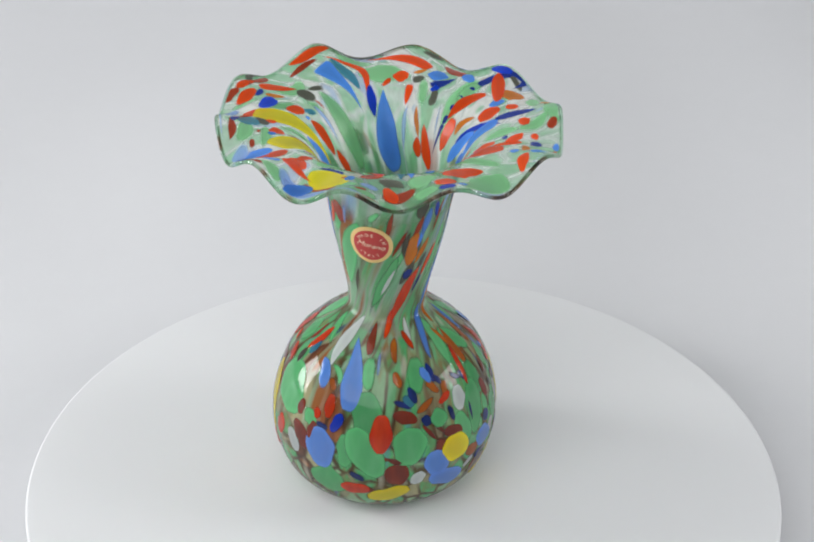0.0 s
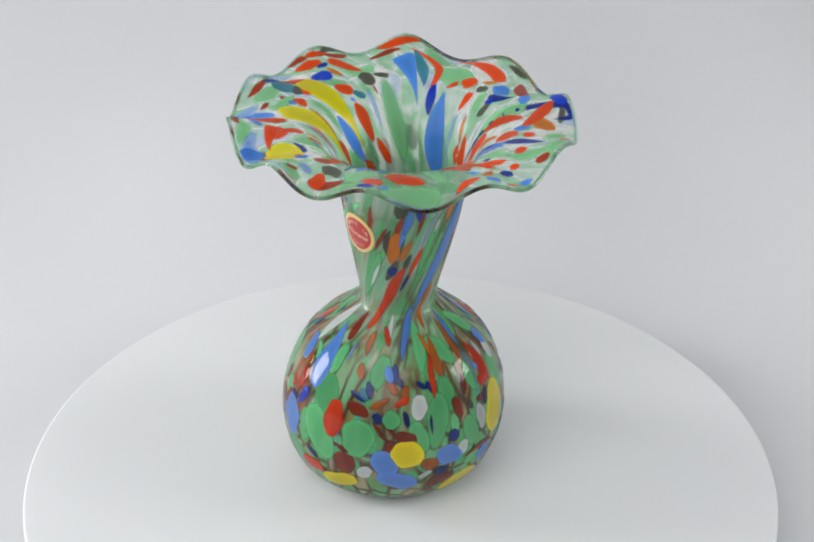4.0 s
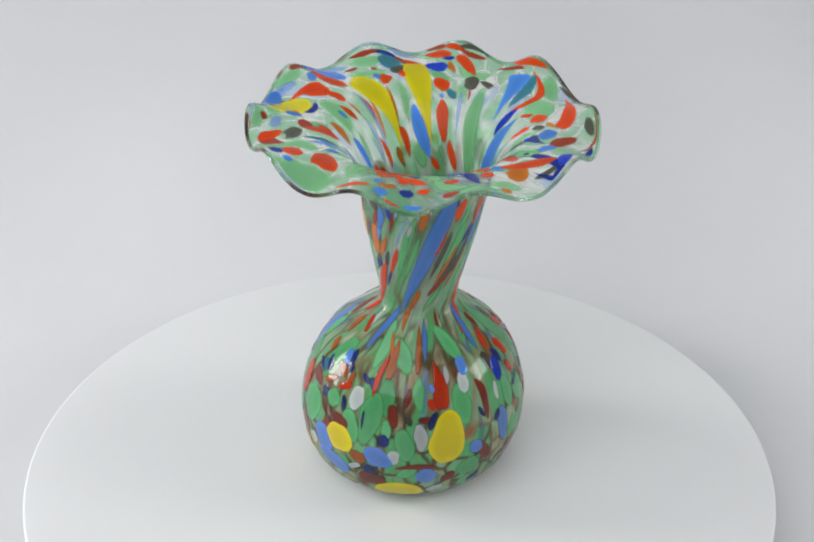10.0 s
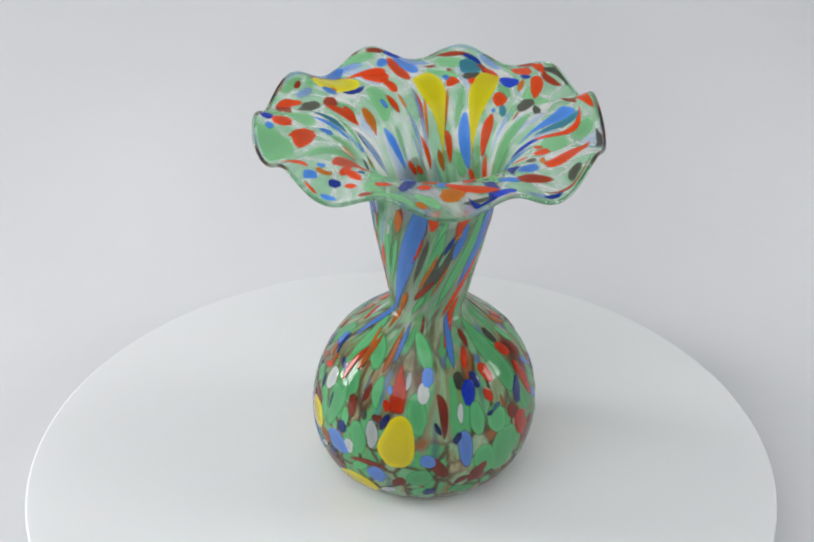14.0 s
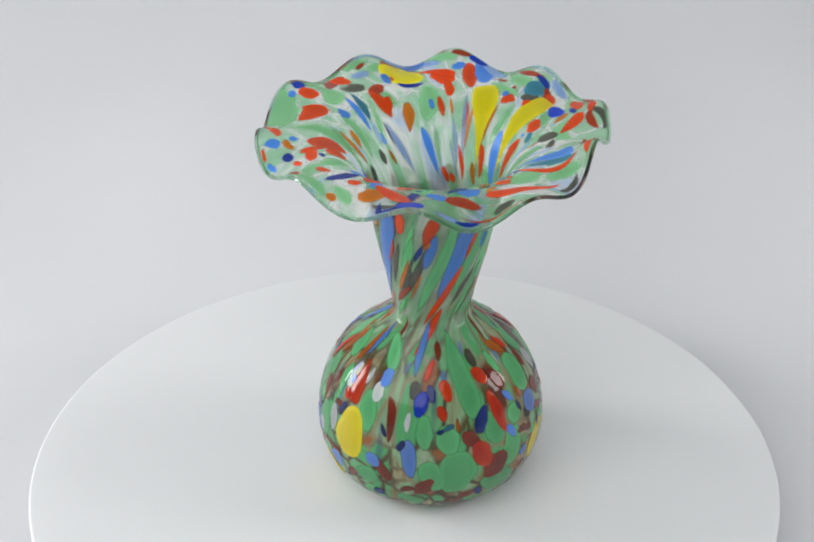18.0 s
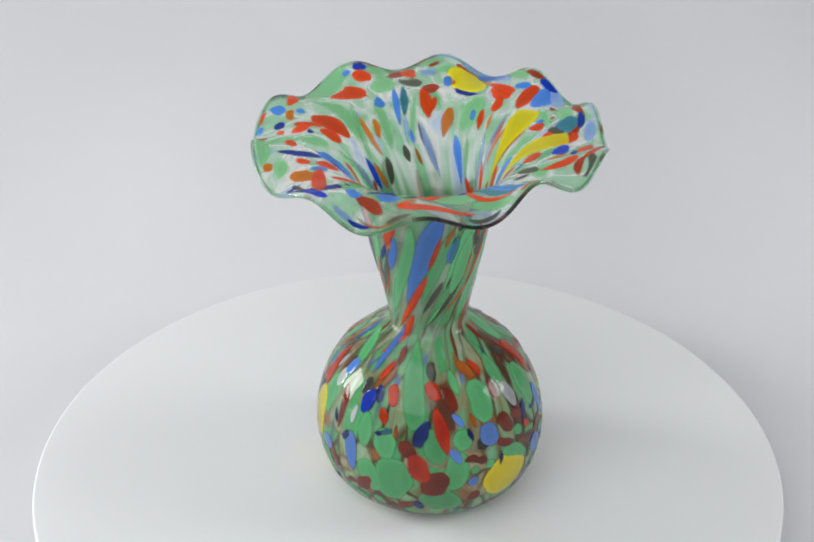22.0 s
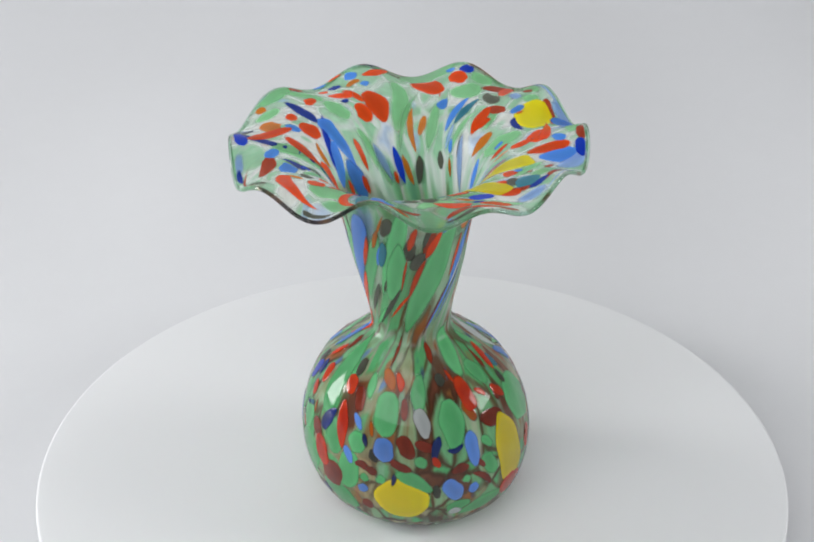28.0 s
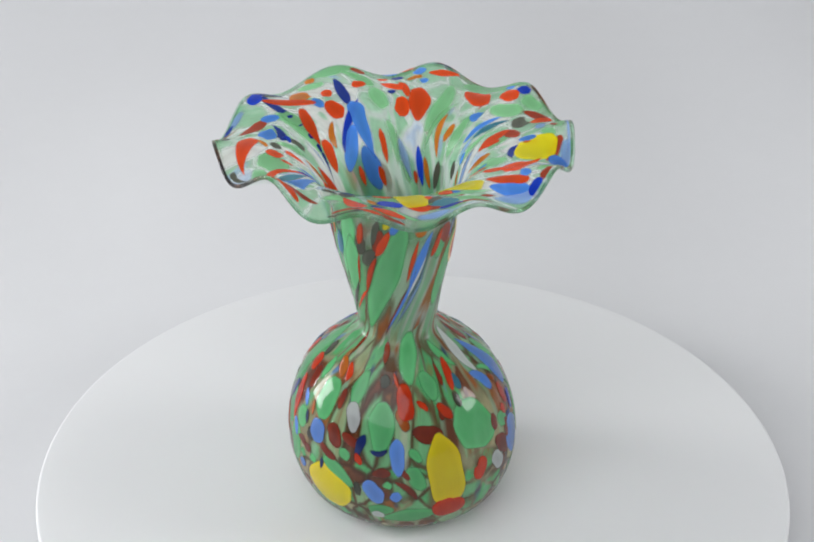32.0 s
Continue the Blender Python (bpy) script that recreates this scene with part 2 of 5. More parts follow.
    t.links.new(zone.outputs["Fac"], thinness.inputs[0])
    thinness.inputs[1].default_value = 1.6
    t.links.new(thinness.outputs[0], through_it.inputs[1])
    stained = t.nodes.new("ShaderNodeBsdfTransparent")
    t.links.new(mix_colour(t, 0.42, soft.outputs["Color"], (1.0, 1.0, 0.98)), stained.inputs["Color"])
    # the colour lies in one skin of the wall, the other is clear
    tint = t.nodes.new("ShaderNodeAttribute")
    tint.attribute_name = "tint"
    gloss = t.nodes.new("ShaderNodeBsdfGlossy")
    gloss.inputs["Roughness"].default_value = 0.05
    bare = mix_shader(t, 0.05, clear.outputs[0], gloss.outputs[0])
    cased = mix_shader(t, through_it.outputs[0], solid, stained.outputs[0])
    t.links.new(mix_shader(t, tint.outputs["Fac"], bare, cased), out.inputs["Surface"])
    return m


WALL = wall_glass()
PLATTER = matte("white_acrylic", (0.80, 0.805, 0.81), 0.55, 9.0, 0.03, 0.05, 900.0)
STAND = matte("grey_plastic", (0.45, 0.45, 0.46), 0.5, 12.0)
TABLE = matte("white_table_cloth", (0.70, 0.70, 0.715), 0.9, 5.0, 0.05, 0.25, 700.0)
# deeper tone patches here paint in soft shading of the cloth's folds
SHEET = matte("white_backdrop_cloth", (0.75, 0.755, 0.767), 0.95, 3.5, 0.10, 0.05, 500.0)
PLASTER = matte("white_plaster", (0.78, 0.78, 0.78), 0.9, 2.0, 0.04)
GOLD = matte("pale_gold_foil", (0.80, 0.56, 0.22), 0.32, 400.0, 0.12)
LABEL_RED = matte("red_foil_paper", (0.50, 0.035, 0.03), 0.35, 400.0, 0.15)
LETTER = matte("pale_gold_print", (0.86, 0.70, 0.50), 0.4, 400.0, 0.1)


def part(name, verts, faces, mat, parent=None, label="", smooth=True):
    me = bpy.data.meshes.new(name)
    me.from_pydata([tuple(v) for v in verts], [], faces)
    me.materials.append(mat)
    if smooth:
        me.polygons.foreach_set("use_smooth", [True] * len(me.polygons))
    me.update()
    ob = new(name, me)
    if parent is not None:
        ob.parent = parent
    if label:
        tagged(ob, label)
    return ob


def lathe(rows, n=160, centre=(0, 0), closed=True):
    """Verts and faces of a turned form; rows are (radius, height)."""
    verts, faces = [], []
    for r, z in rows:
        for k in range(n):
            a = 2 * math.pi * k / n
            verts.append((centre[0] + r * math.cos(a), centre[1] + r * math.sin(a), z))
    for i in range(len(rows) - 1):
        for k in range(n):
            j = (k + 1) % n
            faces.append((i * n + k, i * n + j, (i + 1) * n + j, (i + 1) * n + k))
    if closed:
        faces.append(tuple(range(n))[::-1])
        faces.append(tuple((len(rows) - 1) * n + k for k in range(n)))
    return verts, faces


# ---- structure: table, backdrop sheet that sweeps up behind, unseen room added for bounced light ----
def build_backdrop():
    """One cloth: flat over the table, a wide bend, then upright with soft hanging folds."""
    verts, faces = [], []
    nx, ny = 241, 180
    bend, radius, rise = 0.62, 0.35, 1.5
    arc = radius * math.pi / 2
    for j in range(ny):
        l = j / (ny - 1) * (0.7 + arc + rise)
        if l < 0.7:
            y, z, ny_, nz_ = bend - 0.7 + l, 0.0, 0.0, 1.0
        elif l < 0.7 + arc:
            a = (l - 0.7) / radius
            y, z, ny_, nz_ = bend + radius * math.sin(a), radius * (1 - math.cos(a)), -math.sin(a), math.cos(a)
        else:
            y, z, ny_, nz_ = bend + radius, radius + l - 0.7 - arc, -1.0, 0.0
        fold = min(1.0, max(0.0, (l - 0.55) / 0.6)) ** 2
        for i in range(nx):
            x = -1.3 + 2.6 * i / (nx - 1)
            # low creases lie along the flat cloth, deeper folds hang behind
            lie = min(1.0, max(0.0, (l - 0.05) / 0.3))
            d = lie * (0.0065 + 0.0038 * math.sin(17 * x + 2.2 * math.sin(3.1 * l + 2 * x)) + 0.0070 * noise.noise(Vector((7.5 * x, 2.4 * l, 4.0))))
            d = max(0.0, d) + fold * 1.5 * (0.06 + 0.017 * math.sin(8.5 * x + 0.8 * math.sin(2.1 * l + x))
                                           + 0.030 * noise.noise(Vector((3.1 * x, 0.9 * l, 7.0))) + 0.020 * noise.noise(Vector((9 * x, 2.5 * l, 2.0))))
            verts.append((x, y + ny_ * d, z + nz_ * d + 0.002))
    for j in range(ny - 1):
        for i in range(nx - 1):
            a = j * nx + i
            faces.append((a, a + 1, a + nx + 1, a + nx))
    ob = part("backdrop", verts, faces, SHEET)
    solid = ob.modifiers.new("thickness", "SOLIDIFY")
    solid.thickness, solid.offset = 0.0015, -1
    tagged(ob, "plain white cloth backdrop with faint soft folds", "backdrop", kind="structure")


def slab(name, x0, x1, y0, y1, z0, z1, mat, label, category, bevel=0.0):
    bm = bmesh.new()
    bmesh.ops.create_cube(bm, size=1.0)
    for v in bm.verts:
        v.co = (x0 + (v.co.x + 0.5) * (x1 - x0), y0 + (v.co.y + 0.5) * (y1 - y0), z0 + (v.co.z + 0.5) * (z1 - z0))
    if bevel:
        bmesh.ops.bevel(bm, geom=bm.edges[:], offset=bevel, segments=3, affect="EDGES")
    me = bpy.data.meshes.new(name)
    bm.to_mesh(me)
    bm.free()
    me.materials.append(mat)
    return tagged(new(name, me), label, category, kind="structure")


build_backdrop()
slab("table_top", -1.3, 1.3, -1.0, 1.0, -0.04, 0.0, TABLE, "table covered with plain white cloth", "table", 0.004)
# unseen room added round the set, so its white surfaces bounce the light
slab("floor", -2.0, 2.0, -2.2, 2.0, -0.85, -0.75, PLASTER, "pale floor of an added, unseen room", "floor")
slab("ceiling", -2.0, 2.0, -2.2, 2.0, 2.6, 2.7, PLASTER, "white ceiling of an added, unseen room", "ceiling")
slab("wall_north", -2.0, 2.0, 2.0, 2.1, -0.75, 2.6, PLASTER, "white wall of an added, unseen room", "wall")
slab("wall_south", -2.0, 2.0, -2.3, -2.2, -0.75, 2.6, PLASTER, "white wall of an added, unseen room", "wall")
slab("wall_east", 2.0, 2.1, -2.2, 2.0, -0.75, 2.6, PLASTER, "white wall of an added, unseen room", "wall")
slab("wall_west", -2.1, -2.0, -2.2, 2.0, -0.75, 2.6, PLASTER, "white wall of an added, unseen room", "wall")


# ---- turntable ----
def arc_rows(r, z, radius, a0, a1, steps=8):
    return [(r + radius * math.cos(radians(a0 + (a1 - a0) * i / steps)), z + radius * math.sin(radians(a0 + (a1 - a0) * i / steps)))
            for i in range(steps + 1)]


DISC_R, DISC_OFF = 0.1514, (-0.00094, -0.00253)
turntable = new("turntable")
tagged(turntable, "round white acrylic display turntable, slowly turning", "turntable")
rows = [(0.001, -0.010)] + arc_rows(DISC_R - 0.002, -0.008, 0.002, -90, 0, 4) + arc_rows(DISC_R - 0.0013, -0.0013, 0.0013, 0, 90, 8)
rows += [(DISC_R * k, 0.0) for k in (0.9, 0.7, 0.5, 0.3, 0.1, 0.005)]
part("platter", *lathe(rows, 256, DISC_OFF), PLATTER, turntable)
part("base", *lathe([(0.09, -TOP + 0.0036), (0.092, -TOP + 0.005), (0.092, -0.014), (0.090, -0.0105)], 96), STAND, turntable, "grey plastic motor base")

# ---- vase: a meridian turned round, a leaning axis, a ten-lobed ruffle ----
KNOTS = [(0, 1.2), (10, 0.6), (16.1, 0.0), (28, 1.3), (35.0, 4.3), (40.6, 10.8), (44.3, 24.3), (43.1, 40.5), (36.1, 56.7),
         (25.2, 67.2), (18.2, 73.0), (15.1, 76.2), (15.4, 82.1), (17.3, 91.8), (21.0, 108), (25.1, 129.6), (29.3, 140.6),
         (35.1, 146.9), (41.5, 150.0), (48.6, 151.3), (56, 151.6), (63.3, 151.6)]
# harmonics of the hand-drawn rim: how far it goes out and up, in mm (cosine, sine)
OUT = {0: (-0.96, 0.0), 1: (-0.51, -2.1), 2: (-0.01, 0.48), 3: (-0.56, 0.14), 4: (0.18, -0.49), 5: (0.26, 0.44), 6: (-0.44, -0.08),
       7: (0.07, -0.06), 8: (-0.38, 0.04), 9: (-0.36, -0.09), 11: (0.07, 0.28), 13: (0.03, -0.11), 14: (-0.08, 0.05)}
UP = {0: (0.95, 0.0), 1: (-1.66, -0.03), 2: (0.02, -0.69), 3: (0.63, 0.35), 4: (0.02, 0.48), 5: (-0.02, -0.33), 6: (0.22, -0.04),
      7: (-0.34, 0.09), 8: (0.52, -0.22), 9: (1.16, 0.8), 10: (0.59, 2.66), 11: (0.7, -1.32), 12: (-0.43, 0.05), 14: (0.15, -0.15)}


def meridian():
    k = np.array(KNOTS, float)
    p = np.vstack([2 * k[0] - k[1], k, 2 * k[-1] - k[-2]])
    rows = []
    u = np.linspace(0, 1, 40, endpoint=False)[:, None]
    for i in range(1, len(p) - 2):
        p0, p1, p2, p3 = p[i - 1:i + 3]
        d = np.linalg.norm(p2 - p1)
        m1, m2 = (p2 - p0) / np.linalg.norm(p2 - p0) * d, (p3 - p1) / np.linalg.norm(p3 - p1) * d
        rows.append((2 * u**3 - 3 * u**2 + 1) * p1 + (u**3 - 2 * u**2 + u) * m1 + (3 * u**2 - 2 * u**3) * p2 + (u**3 - u**2) * m2)
    rows = np.vstack(rows + [k[-1:]])
    return np.concatenate([[0], np.cumsum(np.linalg.norm(np.diff(rows, axis=0), axis=1))]), rows


ALONG, OUTLINE = meridian()
RIM = float(ALONG[-1])            # length of the meridian, mm
THICK = 1.5


def harmonics(table, a):
    return sum(c * np.cos(k * a) + s * np.sin(k * a) for k, (c, s) in table.items())


def skin(s, a):
    """The place, in mm, s mm along the meridian at the azimuth a (radians): outer skin below, upper skin on the flare."""
    r, h = np.interp(s, ALONG, OUTLINE[:, 0]), np.interp(s, ALONG, OUTLINE[:, 1])
    w = np.clip((r - 42) / 22.3, 0, 1) * (s > 150)
    w = 0.35 * w * w * (3 - 2 * w) + 0.65 * w * w
    r, h = r + w * harmonics(OUT, a), h + w * harmonics(UP, a)
    high = np.clip((h - 70) / 80, 0, 1)
    return np.stack([r * np.cos(a) + 0.0244 * h + 0.054 * high, r * np.sin(a) + 0.0362 * h - 0.260 * high, h], -1)


def outward(s, a):
    n = np.cross(skin(s, a + 0.004) - skin(s, a - 0.004), skin(np.minimum(s + 0.3, RIM), a) - skin(np.maximum(s - 0.3, 0), a))
    return n / (np.linalg.norm(n, axis=-1, keepdims=True) + 1e-9)


def ease(x, lo, hi):
    x = np.clip((x - lo) / (hi - lo), 0, 1)
    return x * x * (3 - 2 * x)


def outer_shift(s):
    """How far the outer skin lies outside skin(): nought on the bulb, the glass's thickness on the flare."""
    return THICK * ease(s, 165, 195)


TWIST = [(0, 0), (80, 0), (100, 2), (118, 8), (150, 42), (180, 60), (200, 65), (226.4, 77)]
DRAW = [(0, 0), (45, 45), (74, 72), (110, 82), (150, 90), (205, 95), (226.4, 103)]


def flow_of(s, a):
    """Pattern space: azimuth unwound from the twist, length shortened where the glass was drawn out."""
    b = a - np.radians(np.interp(s, *np.array(TWIST, float).T))
    r = 44 - 16 * ease(s, 90, 135) + 20 * ease(s, 175, 222)
    return np.stack([r * np.cos(b), r * np.sin(b), np.interp(s, *np.array(DRAW, float).T)], -1)


vase = new("vase")
tagged(vase, "multicoloured spotted green glass vase with ruffled rim on a turntable", "vase")


def build_wall():
    n = 360
    so = np.concatenate([np.linspace(0, 70, 60, endpoint=False), np.linspace(70, 185, 110, endpoint=False), np.linspace(185, RIM, 50)])
    si = np.concatenate([np.linspace(RIM, 185, 50), np.linspace(185, 60, 80, endpoint=False)[1:], np.linspace(60, 4, 24)])
    a = np.linspace(0, 2 * np.pi, n, endpoint=False)
    rings, src = [], []
    for s in so:
        sv = np.full(n, s)
        rings.append(skin(sv, a) + outward(sv, a) * outer_shift(s))
        src.append(s)
    # rounded lip
    top = skin(np.full(n, RIM), a)
    nrm = outward(np.full(n, RIM), a)
    tang = top - skin(np.full(n, RIM - 0.5), a)
    tang /= np.linalg.norm(tang, axis=1, keepdims=True)
    for ang in (50, 20, -20, -50):
        rings.append(top + nrm * THICK * 0.5 * (1 + math.sin(radians(ang))) + tang * THICK * 0.5 * math.cos(radians(ang)))
        src.append(RIM)
    for s in si:
        sv = np.full(n, s)
        rings.append(skin(sv, a) + outward(sv, a) * (outer_shift(s) - THICK))
        src.append(s)
    verts = np.concatenate(rings) / 1000
    faces = []
    for i in range(len(rings) - 1):
        for k in range(n):
            j = (k + 1) % n
            faces.append((i * n + k, i * n + j, (i + 1) * n + j, (i + 1) * n + k))
    faces.append(tuple(range(n))[::-1])
    faces.append(tuple((len(rings) - 1) * n + k for k in range(n)))
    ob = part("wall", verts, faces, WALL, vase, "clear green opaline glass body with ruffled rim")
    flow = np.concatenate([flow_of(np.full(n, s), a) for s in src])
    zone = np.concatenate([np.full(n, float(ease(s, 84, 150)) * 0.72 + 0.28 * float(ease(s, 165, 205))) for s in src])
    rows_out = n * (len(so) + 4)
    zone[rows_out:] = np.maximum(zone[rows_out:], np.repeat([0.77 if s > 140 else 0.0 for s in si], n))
    tint = [1.0 - float(ease(s, 162, 176)) for s in so] + [1.0] * 4 + [float(ease(s, 154, 166)) for s in si]
    at = ob.data.attributes.new("tint", "FLOAT", "POINT")
    at.data.foreach_set("value", np.repeat(np.array(tint, np.float32), n))
    at = ob.data.attributes.new("flow", "FLOAT_VECTOR", "POINT")
    at.data.foreach_set("vector", flow.ravel().astype(np.float32))
    at = ob.data.attributes.new("zone", "FLOAT", "POINT")
    at.data.foreach_set("value", zone.astype(np.float32))


build_wall()


def clear_glass():
    m, t, bsdf, out = material("clear_green_glass")
    co = t.nodes.new("ShaderNodeTexCoord").outputs["Object"]
    pulled = noise_tex(t, 55.0, 2.0, co)
    t.links.new(ramp(t, pulled.outputs["Fac"], [(0.0, (0.42, 0.66, 0.86)), (0.36, (0.62, 0.82, 0.70)), (0.52, (0.55, 0.80, 0.62)),
                                                (0.58, (0.30, 0.12, 0.06)), (0.66, (0.06, 0.05, 0.05))]), bsdf.inputs["Base Color"])
    bsdf.inputs["Transmission Weight"].default_value = 1.0
    bsdf.inputs["Roughness"].default_value = 0.02
    bsdf.inputs["IOR"].default_value = 1.5
    return m


def build_lip():
    """The fire-polished edge: a round bead of clear glass along the ruffle."""
    n, k, radius = 480, 10, 0.74
    a = np.linspace(0, 2 * np.pi, n, endpoint=False)
    sv = np.full(n, RIM)
    mid = skin(sv, a) + outward(sv, a) * THICK * 0.5
    tang = skin(sv, a) - skin(sv - 0.5, a)
    tang /= np.linalg.norm(tang, axis=1, keepdims=True)
    mid = mid + tang * 0.75
    rings = [mid + radius * (outward(sv, a) * math.sin(2 * math.pi * j / k) + tang * math.cos(2 * math.pi * j / k)) for j in range(k)]
    faces = [(j * n + i, ((j + 1) % k) * n + i, ((j + 1) % k) * n + (i + 1) % n, j * n + (i + 1) % n) for j in range(k) for i in range(n)]
    part("lip", np.concatenate(rings) / 1000, faces, clear_glass(), vase, "clear fire-polished glass edge")


build_lip()

LAYER = {"green": 0.10, "maroon": 0.13, "dark": 0.15, "white": 0.16, "orange": 0.17, "navy": 0.19, "sky": 0.20, "blue": 0.21, "teal": 0.22,
         "cobalt": 0.225, "red": 0.23, "yellow": 0.25}
count = 0


def fleck(colour, where, s0, a0, sm, am, s1, a1, width, lean=0.0):
    """A drop of coloured glass fused into the skin, drawn from (s0, a0) through (sm, am) to (s1, a1): mm along the meridian and
    degrees round it. lean moves its widest part towards its end (+1) or its start (-1)."""
    global count
    count += 1
    rnd = random.Random(count)
    inner = where == "flare"
    u = 0.5 - 0.5 * np.cos(np.linspace(0, np.pi, 29))
    # the line through the three places, then lengthened by the casing
    us = (-0.05 + 1.10 * u) if inner else (-0.03 + 1.06 * u)
    b0, bm, b1 = (1 - us) * (1 - 2 * us), 4 * us * (1 - us), us * (2 * us - 1)
    S0, A0 = b0 * s0 + bm * sm + b1 * s1, np.radians(b0 * a0 + bm * am + b1 * a1)
    S0 = np.clip(S0, 6.0, RIM - 0.2)
    radius = np.interp(S0, ALONG, OUTLINE[:, 0])
    ds, da = np.gradient(S0), np.gradient(A0) * radius
    size = np.hypot(ds, da) + 1e-6
    long = float(size.sum())
    ts, ta = ds / size, da / size
    case = min(0.7, 0.25 * width)
    width = width * {"flare": 1.10, "neck": 1.10, "bulb": 1.05}[where] + case
    p, q = 0.5 * 2 ** (1.6 * lean), 0.5 * 2 ** (-1.6 * lean)
    if long > 2.2 * width:
        # drawn out into a streak with fine ends
        p, q = 1.35 * p, 1.35 * q
    top = p / (p + q)
    half = width / 2 * u ** p * (1 - u) ** q / (top ** p * (1 - top) ** q)
    v = np.array([-1.0, -0.93, -0.84, -0.7, -0.5, -0.25, 0.0, 0.25, 0.5, 0.7, 0.84, 0.93, 1.0])
    w1, w2 = rnd.uniform(0, 6.3), rnd.uniform(0, 6.3)
    edge1 = 1 + 0.07 * np.sin(3 * u * np.pi + w1) + 0.03 * np.sin(13 * u + w2)
    edge2 = 1 + 0.07 * np.sin(3 * u * np.pi + w2) + 0.03 * np.sin(11 * u + w1)
    off = half[:, None] * np.where(v < 0, edge1[:, None], edge2[:, None]) * v
    S = np.clip(S0[:, None] - off * ta[:, None], 6.0, RIM - 0.1)
    A = A0[:, None] + off * (ts / radius)[:, None]
    sag = 1 - 0.65 * np.abs(v) ** 4
    tip = np.clip(np.minimum(u, 1 - u) / 0.04, 0, 1)[:, None]
    lift = 1.2 * LAYER[colour] * (tip * sag + (1 - tip) * 0.35) + 0.0013 * (count * 37 % 97)
    if inner:
        P = skin(S, A) + outward(S, A) * (outer_shift(S) - THICK - lift)[..., None]
    else:
        P = skin(S, A) + outward(S, A) * (outer_shift(S) + lift)[..., None]
    n, k = S.shape
    faces = [(i * k + m, (i + 1) * k + m, (i + 1) * k + m + 1, i * k + m + 1) for i in range(n - 1) for m in range(k - 1)]
    if colour == "green" and inner:
        colour = "pale_green"
    ob = part(colour + "_fleck", P.reshape(-1, 3) / 1000, faces, PAINT[colour], vase)
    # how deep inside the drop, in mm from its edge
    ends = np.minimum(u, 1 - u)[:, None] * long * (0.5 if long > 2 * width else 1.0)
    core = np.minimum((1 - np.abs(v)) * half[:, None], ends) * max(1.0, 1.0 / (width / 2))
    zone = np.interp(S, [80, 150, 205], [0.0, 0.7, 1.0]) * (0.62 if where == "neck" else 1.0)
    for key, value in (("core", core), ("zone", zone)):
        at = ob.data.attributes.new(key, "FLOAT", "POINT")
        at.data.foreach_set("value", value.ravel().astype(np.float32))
    return ob


